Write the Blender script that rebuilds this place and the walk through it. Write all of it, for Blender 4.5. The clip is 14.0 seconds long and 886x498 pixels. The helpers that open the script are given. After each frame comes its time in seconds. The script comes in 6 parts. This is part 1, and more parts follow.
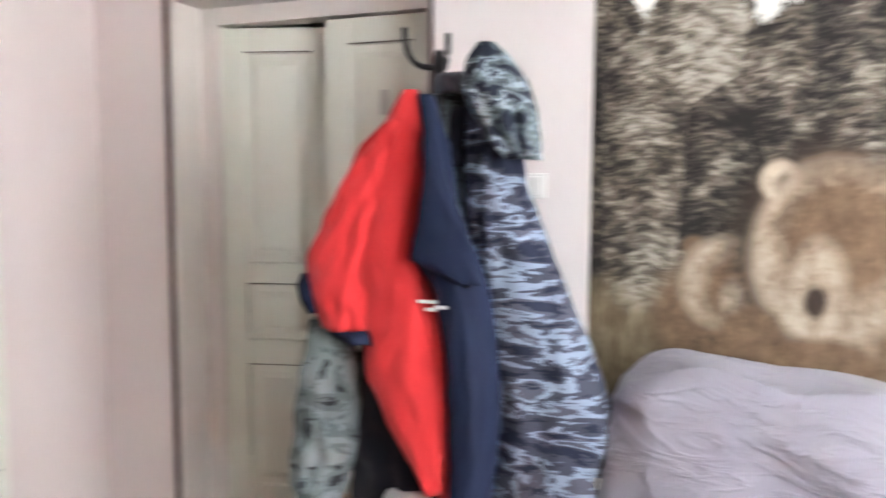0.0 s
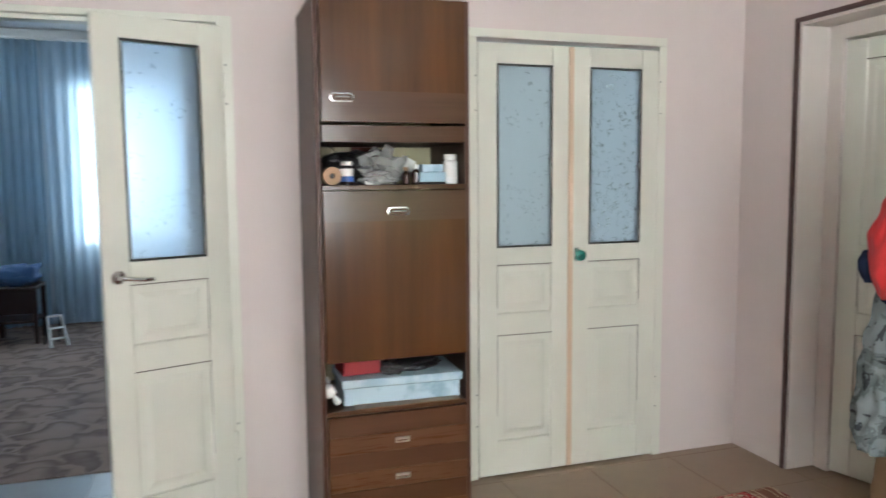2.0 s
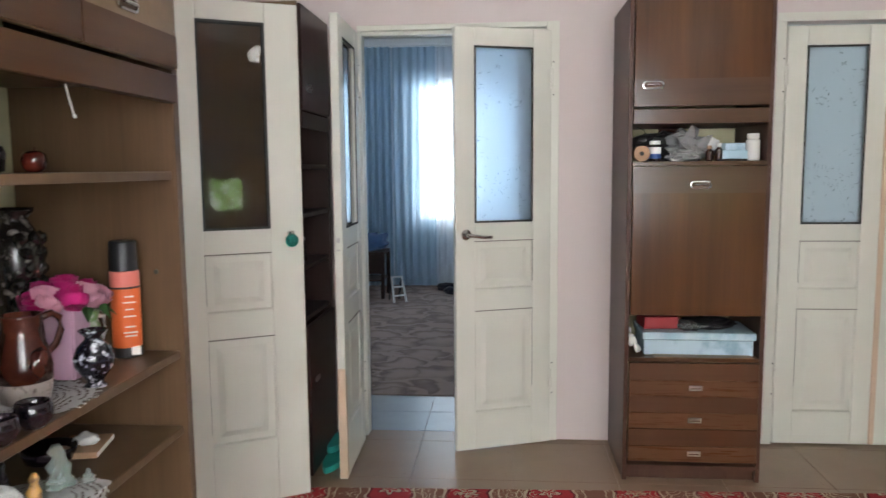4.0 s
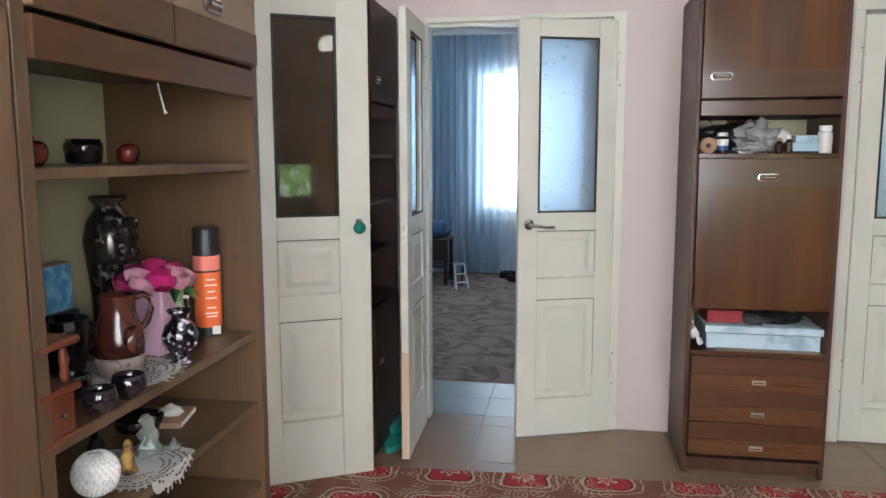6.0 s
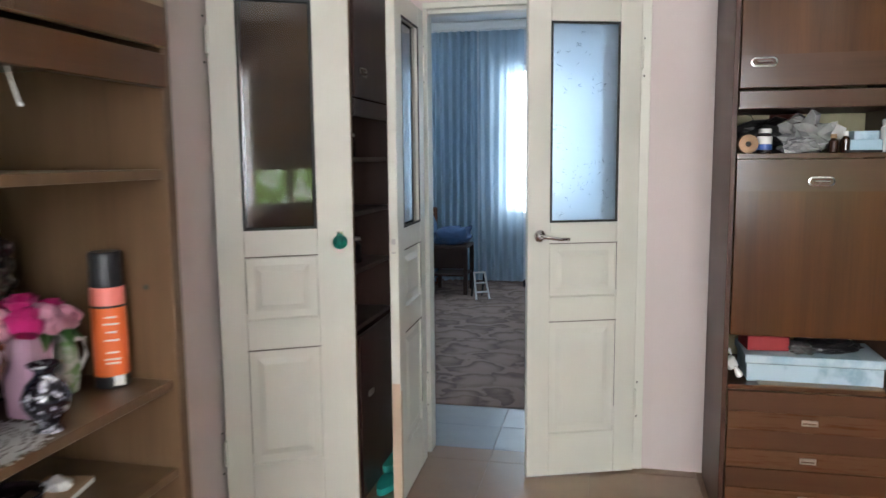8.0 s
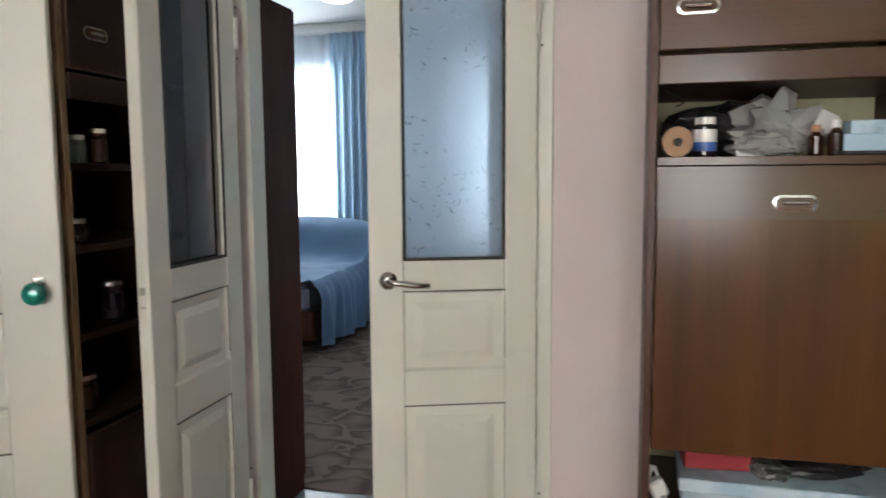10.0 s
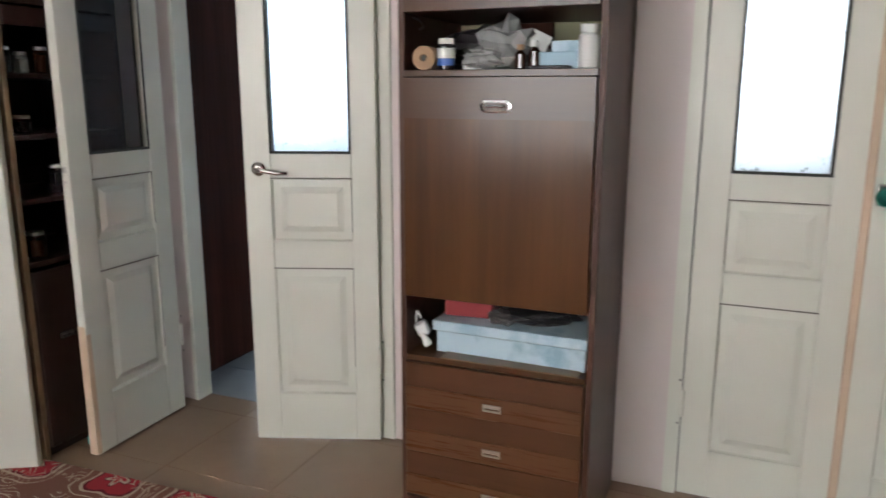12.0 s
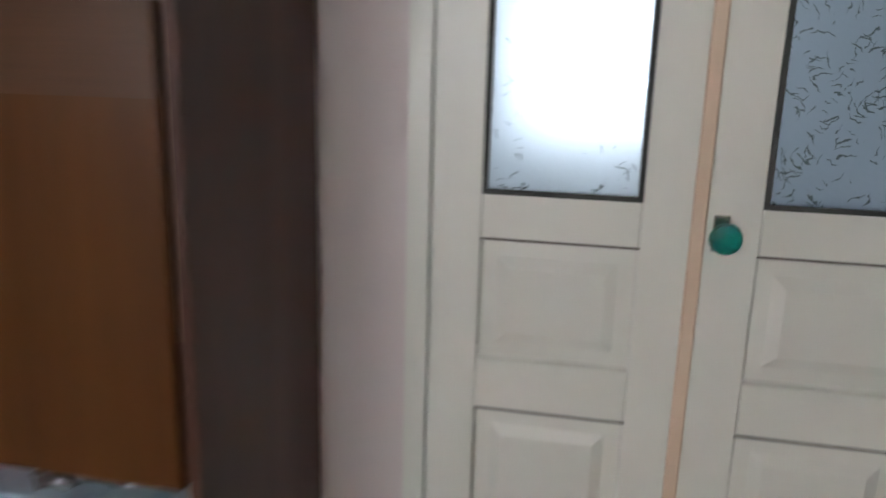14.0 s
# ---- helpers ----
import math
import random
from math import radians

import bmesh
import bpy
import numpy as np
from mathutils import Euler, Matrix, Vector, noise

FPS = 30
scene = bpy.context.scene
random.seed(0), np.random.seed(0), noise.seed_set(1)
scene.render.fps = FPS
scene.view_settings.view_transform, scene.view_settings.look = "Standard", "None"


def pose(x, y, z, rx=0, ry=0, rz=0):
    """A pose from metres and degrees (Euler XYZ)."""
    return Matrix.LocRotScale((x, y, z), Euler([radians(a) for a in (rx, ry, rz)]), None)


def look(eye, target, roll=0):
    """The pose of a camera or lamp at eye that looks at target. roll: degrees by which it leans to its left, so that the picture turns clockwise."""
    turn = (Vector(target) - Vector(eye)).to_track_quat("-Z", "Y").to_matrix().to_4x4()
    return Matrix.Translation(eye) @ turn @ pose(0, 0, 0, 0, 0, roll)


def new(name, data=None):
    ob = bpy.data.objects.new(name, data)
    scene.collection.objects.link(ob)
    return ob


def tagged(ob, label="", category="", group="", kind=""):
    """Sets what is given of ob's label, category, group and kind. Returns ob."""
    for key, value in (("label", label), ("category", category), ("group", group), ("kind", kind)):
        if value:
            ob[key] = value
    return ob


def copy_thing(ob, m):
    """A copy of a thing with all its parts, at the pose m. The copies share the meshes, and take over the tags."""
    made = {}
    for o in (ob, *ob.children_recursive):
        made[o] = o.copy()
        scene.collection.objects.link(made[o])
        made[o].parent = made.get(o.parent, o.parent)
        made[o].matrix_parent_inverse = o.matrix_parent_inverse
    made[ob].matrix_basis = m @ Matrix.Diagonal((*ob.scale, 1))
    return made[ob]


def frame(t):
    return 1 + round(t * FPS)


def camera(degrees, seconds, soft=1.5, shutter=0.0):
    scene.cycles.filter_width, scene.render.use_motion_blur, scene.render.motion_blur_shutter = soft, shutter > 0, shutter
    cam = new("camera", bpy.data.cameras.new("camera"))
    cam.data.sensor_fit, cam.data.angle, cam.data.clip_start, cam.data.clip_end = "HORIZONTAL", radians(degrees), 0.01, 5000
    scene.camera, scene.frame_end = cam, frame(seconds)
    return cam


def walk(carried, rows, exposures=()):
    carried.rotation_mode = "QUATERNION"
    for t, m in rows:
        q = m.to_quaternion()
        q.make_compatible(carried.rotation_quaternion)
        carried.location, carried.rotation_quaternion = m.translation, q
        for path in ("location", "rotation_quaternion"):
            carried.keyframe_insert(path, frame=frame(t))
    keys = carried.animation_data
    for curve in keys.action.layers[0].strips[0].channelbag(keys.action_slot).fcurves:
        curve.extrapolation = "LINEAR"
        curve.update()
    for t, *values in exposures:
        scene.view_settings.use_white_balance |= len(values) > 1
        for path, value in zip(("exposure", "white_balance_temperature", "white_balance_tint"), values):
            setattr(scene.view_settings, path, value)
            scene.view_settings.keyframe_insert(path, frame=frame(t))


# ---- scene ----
cam = camera(61.8, 14.0, soft=1.5, shutter=0.6)
PATH = [
    (0, (0.196, 0.236, 1.396), (2.063, 0.93, 1.22), 0.3),
    (0.2, (0.208, 0.181, 1.394), (1.968, 1.114, 1.218), -0.4),
    (0.5, (0.161, 0.076, 1.393), (1.712, 1.327, 1.222), -0.7),
    (1, (0.043, -0.121, 1.387), (1.211, 1.493, 1.219), -0.6),
    (1.5, (-0.018, -0.35, 1.382), (0.817, 1.458, 1.203), -0.5),
    (2, (-0.128, -0.581, 1.401), (0.488, 1.312, 1.207), -0.5),
    (2.5, (-0.199, -0.755, 1.418), (0.261, 1.181, 1.213), -0.4),
    (3, (-0.205, -0.88, 1.378), (-0.012, 1.101, 1.181), -0.6),
    (3.5, (-0.227, -0.987, 1.365), (-0.263, 1.003, 1.162), -0.7),
    (4, (-0.244, -1.087, 1.354), (-0.412, 0.894, 1.137), -0.5),
    (6.5, (-0.238, -1.151, 1.374), (-0.589, 0.801, 1.12), -0.0),
    (7, (-0.271, -1.107, 1.375), (-0.646, 0.841, 1.122), 0.1),
    (9.5, (0.132, 0.206, 1.356), (-0.354, 2.134, 1.139), -1.0),
    (10, (0.231, 0.388, 1.344), (-0.262, 2.316, 1.139), -0.4),
    (10.5, (0.465, 0.384, 1.308), (-0.057, 2.302, 1.09), -0.3),
    (11, (0.72, 0.218, 1.286), (0.041, 2.077, 0.997), -0.1),
    (11.5, (0.965, 0.12, 1.319), (0.212, 1.933, 0.941), 0.3),
    (12, (1.186, 0.143, 1.317), (0.443, 1.952, 0.9), 0.1),
    (12.5, (1.288, 0.235, 1.292), (0.583, 2.056, 0.862), 0.4),
    (13, (1.247, 0.514, 1.281), (0.625, 2.362, 0.836), 1.2),
    (13.5, (1.238, 0.851, 1.288), (0.788, 2.741, 0.814), 1.7),
    (14, (1.322, 1.246, 1.283), (0.951, 3.156, 0.818), 1.6),
]
EXPOSURE = [
    (0.0, 0.92, 6280, 10), (0.5, 0.82, 6200, 8), (1.0, 0.73, 6400, 10), (1.5, 0.58, 6100, 8), (2.0, 0.32, 6350, 6), (2.5, -0.05, 6700, 11), (3.0, -0.08, 6650, 9), (3.5, -0.08, 6550, 9),
    (4.0, 0.1, 6450, 10), (6.5, 0.24, 6300, 9), (7.0, 0.24, 6300, 9), (9.5, 0.05, 6750, 10), (10.0, -0.12, 6800, 10), (10.5, -0.42, 6750, 11),
    (11.0, -0.22, 7000, 11), (11.5, -0.02, 6700, 10), (12.5, -0.1, 6450, 11), (13.0, -0.20, 6500, 12), (13.5, -0.25, 6550, 13), (14.0, -0.36, 6200, 12),
]
walk(cam, [(t, look(e, g, r)) for t, e, g, r in PATH], EXPOSURE)

# ---- world, sun and large lights ----
world = bpy.data.worlds.new("sky")
world.use_nodes = True
scene.world = world
_wn = world.node_tree.nodes
_sky = _wn.new("ShaderNodeTexSky")
_sky.sky_type, _sky.sun_disc = "NISHITA", False
_sky.sun_elevation, _sky.sun_rotation = radians(50), radians(150)
world.node_tree.links.new(_sky.outputs[0], _wn["Background"].inputs[0])
_wn["Background"].inputs[1].default_value = 0.12
sun = new("sun", bpy.data.lights.new("sun", "SUN"))
sun.data.energy, sun.data.angle, sun.data.color = 1.0, radians(10), (1.0, 0.95, 0.88)
sun.matrix_world = look((0, 0, 12), (-4.2, 7.3, 0))


def window_light(name, x, y, z, w, h, toward, power, color):
    """The sky's light in a window's opening."""
    lamp = new(name, bpy.data.lights.new(name, "AREA"))
    lamp.data.shape, lamp.data.size, lamp.data.size_y = "RECTANGLE", w, h
    lamp.data.energy, lamp.data.color = power, color
    lamp.matrix_world = look((x, y, z), (x, y + toward, z))
    return lamp


SKY = (0.82, 0.91, 1.0)
window_light("window_light", -0.525, -2.56, 1.52, 1.35, 1.3, 1, 166, (0.935, 0.94, 1.0))
# Added fill lamp in the unseen middle window, to brighten the room.
window_light("window_light", 0.80, -2.56, 1.52, 0.66, 1.3, 1, 132, (0.935, 0.94, 1.0))
window_light("window_light", -3.35, 7.30, 1.60, 1.4, 1.5, -1, 120, SKY)
window_light("window_light", -0.55, 7.30, 1.55, 1.4, 1.5, -1, 24, SKY)
window_light("window_light", 1.35, 7.30, 1.60, 1.2, 1.5, -1, 46, SKY)

# ---- materials ----


def material(name, color=(0.5, 0.5, 0.5), rough=0.5, metal=0.0, spec=0.5):
    m = bpy.data.materials.new(name)
    m.use_nodes = True
    b = m.node_tree.nodes["Principled BSDF"]
    b.inputs["Base Color"].default_value = (*color, 1)
    b.inputs["Roughness"].default_value = rough
    b.inputs["Metallic"].default_value = metal
    b.inputs["Specular IOR Level"].default_value = spec
    return m


class Nodes:
    """Shortcuts for building a node tree."""

    def __init__(self, m):
        self.tree = m.node_tree
        self.bsdf = m.node_tree.nodes["Principled BSDF"]

    def add(self, kind, **inputs):
        n = self.tree.nodes.new(kind)
        for k, v in inputs.items():
            self.feed(n.inputs[k.replace("_", " ")], v)
        return n

    def feed(self, socket, v):
        if isinstance(v, bpy.types.NodeSocket):
            self.tree.links.new(v, socket)
        elif isinstance(v, tuple) and len(v) == 3 and socket.type == "RGBA":
            socket.default_value = (*v, 1)
        else:
            socket.default_value = v

    def coords(self, scale=(1, 1, 1), turn=(0, 0, 0), kind="Object"):
        c = self.tree.nodes.new("ShaderNodeTexCoord")
        m = self.add("ShaderNodeMapping", Vector=c.outputs[kind])
        m.inputs["Scale"].default_value = scale
        m.inputs["Rotation"].default_value = [radians(a) for a in turn]
        return m.outputs[0]

    def noise(self, vec, scale, detail=4.0, rough=0.55, distortion=0.0):
        n = self.add("ShaderNodeTexNoise", Vector=vec, Scale=scale, Detail=detail, Roughness=rough, Distortion=distortion)
        return n.outputs["Fac"]

    def ramp(self, fac, *stops, hard=False):
        n = self.tree.nodes.new("ShaderNodeValToRGB")
        if hard:
            n.color_ramp.interpolation = "CONSTANT"
        el = n.color_ramp.elements
        while len(el) < len(stops):
            el.new(0.5)
        for e, (p, c) in zip(el, stops):
            e.position = p
            e.color = (*c, 1) if isinstance(c, tuple) else (c, c, c, 1)
        self.feed(n.inputs[0], fac)
        return n.outputs[0]

    def mix(self, fac, a, b, mode="MIX"):
        n = self.tree.nodes.new("ShaderNodeMix")
        n.data_type, n.blend_type = "RGBA", mode
        self.feed(n.inputs[0], fac)
        self.feed(n.inputs[6], a)
        self.feed(n.inputs[7], b)
        return n.outputs[2]

    def math(self, op, a, b=0.0):
        n = self.tree.nodes.new("ShaderNodeMath")
        n.operation = op
        self.feed(n.inputs[0], a)
        self.feed(n.inputs[1], b)
        return n.outputs[0]

    def bump(self, height, strength=0.2, distance=0.002):
        n = self.add("ShaderNodeBump", Height=height, Strength=strength, Distance=distance)
        self.feed(self.bsdf.inputs["Normal"], n.outputs[0])

    def color(self, v):
        self.feed(self.bsdf.inputs["Base Color"], v)

    def rough(self, v):
        self.feed(self.bsdf.inputs["Roughness"], v)


def paint(name, color, rough=0.4, dirt=0.12, bump=0.15):
    """Brushed paint: faint blotches, brush streaks and a little dirt."""
    m = material(name, color, rough)
    n = Nodes(m)
    big = n.noise(n.coords(), 2.3, 5)
    fine = n.noise(n.coords((60, 60, 5)), 1.0, 3)
    dark = tuple(c * (1 - dirt) for c in color)
    n.color(n.mix(n.ramp(big, (0.35, 0.0), (0.7, 1.0)), color, dark))
    n.rough(n.math("ADD", n.math("MULTIPLY", fine, 0.15), rough - 0.07))
    n.bump(n.math("ADD", n.math("MULTIPLY", fine, 0.5), big), bump, 0.002)
    return m


def wood(name, dark, light, rough=0.35, axis="z", coat=0.0, spec=0.32, coat_rough=0.25):
    """Veneer with long grain along an axis."""
    m = material(name, dark, rough)
    n = Nodes(m)
    s = {"z": (26, 26, 0.9), "x": (0.9, 26, 26), "y": (26, 0.9, 26)}[axis]
    wide = n.noise(n.coords(tuple(c * 0.28 for c in s)), 1.0, 4, 0.6, 0.6)
    fine = n.noise(n.coords(tuple(c * 4 for c in s)), 1.0, 4, 0.7)
    fac = n.math("ADD", n.math("MULTIPLY", wide, 0.72), n.math("MULTIPLY", fine, 0.28))
    n.color(n.ramp(fac, (0.33, dark), (0.5, tuple(0.5 * a + 0.5 * b for a, b in zip(dark, light))), (0.67, light)))
    n.rough(n.math("ADD", n.math("MULTIPLY", fine, 0.08), rough - 0.04))
    n.bump(fine, 0.05, 0.001)
    m.node_tree.nodes["Principled BSDF"].inputs["Coat Weight"].default_value = coat
    m.node_tree.nodes["Principled BSDF"].inputs["Specular IOR Level"].default_value = spec
    m.node_tree.nodes["Principled BSDF"].inputs["Coat Roughness"].default_value = coat_rough
    return m


def cloth(name, color, rough=0.85, spread=0.2, weave=900.0):
    m = material(name, color, rough, 0, 0.25)
    n = Nodes(m)
    big = n.noise(n.coords(), 5, 4)
    fine = n.noise(n.coords(), weave, 2)
    n.color(n.mix(big, tuple(min(1, c * (1 + spread)) for c in color), tuple(c * (1 - spread) for c in color)))
    n.bump(n.math("ADD", n.math("MULTIPLY", fine, 0.3), n.noise(n.coords(), 22, 3)), 0.35, 0.004)
    m.node_tree.nodes["Principled BSDF"].inputs["Sheen Weight"].default_value = 0.15
    return m


def wallpaper(name, color, second):
    m = material(name, color, 0.75, 0, 0.3)
    n = Nodes(m)
    big = n.noise(n.coords(), 1.1, 4)
    streak = n.noise(n.coords((9, 9, 0.25)), 1.0, 3)
    fine = n.noise(n.coords(), 160, 3, 0.7)
    n.color(n.mix(n.math("ADD", n.math("MULTIPLY", big, 0.5), n.math("MULTIPLY", streak, 0.5)), color, second))
    n.bump(n.math("ADD", fine, n.math("MULTIPLY", big, 2.0)), 0.25, 0.003)
    return m


M_WALL = wallpaper("pink_wall_paint", (0.715, 0.635, 0.612), (0.665, 0.578, 0.555))
# Wall colour made whiter to paint window light on one strip.
M_WINDOWLIT_WALL = wallpaper("window_lit_wall_paint", (0.80, 0.75, 0.74), (0.75, 0.70, 0.69))
M_CEIL = paint("ceiling_white", (0.8, 0.8, 0.78), 0.8, 0.04)
M_DOOR = paint("cream_door_paint", (0.742, 0.738, 0.652), 0.38, 0.07)
M_DOORWARM = paint("white_reveal_paint", (0.74, 0.68, 0.64), 0.5, 0.06)
M_PEACH = paint("bare_peach_wood", (0.69, 0.52, 0.37), 0.55, 0.15)
M_EDGE = paint("dark_brown_edging", (0.10, 0.05, 0.045), 0.5, 0.2)
M_JOINT = material("grey_brown_joint", (0.16, 0.145, 0.12), 0.8)
M_GROOVE = material("dark_putty", (0.045, 0.045, 0.04), 0.8)
M_WOOD = wood("brown_veneer", (0.043, 0.0145, 0.0039), (0.088, 0.0330, 0.0078), 0.42, "z", 0.42, 0.10, 0.17)
M_BAND = wood("brown_veneer_band", (0.054, 0.0235, 0.0100), (0.082, 0.037, 0.0155), 0.40, "x", 0.42, 0.14, 0.17)
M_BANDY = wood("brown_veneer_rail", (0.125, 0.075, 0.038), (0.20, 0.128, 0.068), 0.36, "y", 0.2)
M_SIDE = wood("brown_veneer_side", (0.074, 0.041, 0.021), (0.132, 0.078, 0.040), 0.4, "z", 0.2)
M_SIDE2 = wood("dark_brown_side_veneer", (0.052, 0.022, 0.0135), (0.088, 0.040, 0.025), 0.42, "z", 0.0)
M_SIDE2.node_tree.nodes["Principled BSDF"].inputs["Specular IOR Level"].default_value = 0.25
M_RED = wood("reddish_drawer_veneer", (0.068, 0.0265, 0.0110), (0.088, 0.036, 0.0145), 0.3, "x", 0.4)
M_DRAWERBAND = wood("lighter_drawer_veneer", (0.088, 0.036, 0.0150), (0.114, 0.048, 0.0195), 0.28, "x", 0.4)
M_BACK = paint("greenish_backboard", (0.50, 0.46, 0.29), 0.6, 0.15)
M_DARKWOOD = wood("dark_wardrobe_wood", (0.050, 0.015, 0.010), (0.105, 0.034, 0.022), 0.6, "z")
M_DARKWOOD.node_tree.nodes["Principled BSDF"].inputs["Specular IOR Level"].default_value = 0.1
M_CHROME = material("chrome", (0.62, 0.60, 0.57), 0.2, 1.0)
M_STEEL = material("worn_steel", (0.55, 0.53, 0.5), 0.35, 1.0)
M_BLACK = material("black_plastic", (0.012, 0.012, 0.014), 0.4)
M_WHITE = material("white_plastic", (0.8, 0.8, 0.78), 0.35)
M_GROUT = material("grey_grout", (0.20, 0.132, 0.085), 0.9)


def tile_material(name, a, b):
    m = material(name, a, 0.3, 0, 0.5)
    n = Nodes(m)
    info = n.tree.nodes.new("ShaderNodeObjectInfo")
    big = n.noise(n.coords(), 6, 5, 0.6, 0.4)
    fine = n.noise(n.coords(), 60, 4)
    base = n.mix(n.ramp(big, (0.3, 0.0), (0.7, 1.0)), a, b)
    n.color(n.mix(n.math("MULTIPLY", info.outputs["Random"], 0.25), base, tuple(c * 0.8 for c in a)))
    n.rough(n.math("ADD", n.math("MULTIPLY", fine, 0.08), 0.25))
    n.bump(fine, 0.02, 0.001)
    return m


M_TILE = tile_material("brown_floor_tile", (0.245, 0.158, 0.098), (0.208, 0.132, 0.082))
# Blue-grey colour paints the daylight mirrored by the passage tiles.
M_HALLTILE_SKYLIT = tile_material("skylit_floor_tile", (0.27, 0.30, 0.33), (0.22, 0.25, 0.28))


def frost_glass(name, tint, rough, cover, lowest, highest, wiped=0.8, scatter=0.3):
    """Frosted pane; short curved strokes in it are left clear, thicker between two heights."""
    m = material(name, tint, rough)
    n = Nodes(m)
    n.bsdf.inputs["Transmission Weight"].default_value = 1.0
    n.bsdf.inputs["IOR"].default_value = 1.15
    here = n.add("ShaderNodeSeparateXYZ", Vector=n.coords())
    face = n.add("ShaderNodeCombineXYZ", X=here.outputs[0], Y=here.outputs[2], Z=0.0).outputs[0]
    warp = n.add("ShaderNodeTexNoise", Vector=face, Scale=38.0, Detail=3.0)
    face = n.mix(0.034, face, warp.outputs["Color"])
    fade = n.add("ShaderNodeMapRange", Value=here.outputs[2])
    fade.inputs["From Min"].default_value, fade.inputs["From Max"].default_value = lowest, highest
    fade.inputs["To Min"].default_value, fade.inputs["To Max"].default_value = cover, cover * 0.35
    chance = n.math("ADD", fade.outputs[0], n.math("MULTIPLY", n.math("SUBTRACT", n.noise(face, 7.0, 3), 0.5), 0.8))
    clear = 0.0
    for turn, size in ((20, 13.0), (55, 17.0), (100, 15.0), (132, 12.0), (160, 20.0)):
        spin = n.add("ShaderNodeMapping", Vector=face)
        spin.inputs["Rotation"].default_value = (0, 0, radians(turn))
        long = n.add("ShaderNodeMapping", Vector=spin.outputs[0])
        long.inputs["Scale"].default_value = (size, size * 9.0, 1)
        v = n.add("ShaderNodeTexVoronoi", Vector=long.outputs[0], Scale=1.0)
        v.voronoi_dimensions = "2D"
        pick = n.add("ShaderNodeSeparateXYZ", Vector=v.outputs["Color"])
        kept = n.math("LESS_THAN", pick.outputs[0], chance)
        clear = n.math("MAXIMUM", clear, n.math("MULTIPLY", kept, n.ramp(v.outputs["Distance"], (0.10, 1.0), (0.25, 0.0))))
    clear = n.math("MULTIPLY", clear, wiped)
    n.color(n.mix(clear, tint, (0.55, 0.58, 0.62)))
    n.bump(n.noise(n.coords(), 90, 3), 0.35, 0.004)
    n.rough(n.mix(clear, (rough, rough, rough), (0.03, 0.03, 0.03)))
    # the etched face scatters part of the light that comes through
    etched, blend = n.tree.nodes.new("ShaderNodeBsdfTranslucent"), n.tree.nodes.new("ShaderNodeMixShader")
    n.feed(etched.inputs[0], tint)
    n.feed(blend.inputs[0], n.math("MULTIPLY", n.math("SUBTRACT", 1.0, clear), scatter))
    n.tree.links.new(n.bsdf.outputs[0], blend.inputs[1])
    n.tree.links.new(etched.outputs[0], blend.inputs[2])
    n.tree.links.new(blend.outputs[0], n.tree.nodes["Material Output"].inputs[0])
    return m


M_FROST = frost_glass("frosted_glass", (0.82, 0.90, 0.97), 0.55, 0.10, 1.05, 1.60, 0.6)
M_TWIG = frost_glass("twig_marked_glass", (0.78, 0.845, 0.93), 0.50, 0.26, 1.05, 2.2)
# Paler tint and extra scatter paint the brighter light behind this pane.
M_FROST_BACKLIT = frost_glass("backlit_frosted_glass", (0.90, 0.955, 0.99), 0.55, 0.11, 1.05, 1.60, 0.7, 0.36)
M_DARKGLASS = material("dark_clear_glass", (0.62, 0.60, 0.57), 0.03, 0, 0.6)
M_DARKGLASS.node_tree.nodes["Principled BSDF"].inputs["Transmission Weight"].default_value = 1.0
M_DARKGLASS.node_tree.nodes["Principled BSDF"].inputs["IOR"].default_value = 1.42
M_GREENGLASS = material("green_glass_knob", (0.012, 0.34, 0.27), 0.04, 0, 0.8)
M_GREENGLASS.node_tree.nodes["Principled BSDF"].inputs["Transmission Weight"].default_value = 0.6
M_PANE = material("window_pane", (1, 1, 1), 0.0)
M_PANE.node_tree.nodes["Principled BSDF"].inputs["Transmission Weight"].default_value = 1.0
M_PANE.node_tree.nodes["Principled BSDF"].inputs["IOR"].default_value = 1.05


def glow(name, color, strength, green=None):
    m = material(name, (0, 0, 0), 1.0)
    n = Nodes(m)
    c = color
    if green:
        leaf = n.noise(n.coords(), 3.2, 6, 0.75)
        c = n.ramp(leaf, (0.38, green), (0.5, tuple(g * 2.2 for g in green)), (0.62, color))
    n.feed(n.bsdf.inputs["Emission Color"], c)
    n.bsdf.inputs["Emission Strength"].default_value = strength
    return m


M_SKYCARD = glow("bright_daylight", (0.86, 0.94, 1.0), 3.0)
M_GREENCARD = glow("garden_daylight", (0.95, 1.0, 0.95), 6.0, (0.12, 0.22, 0.06))


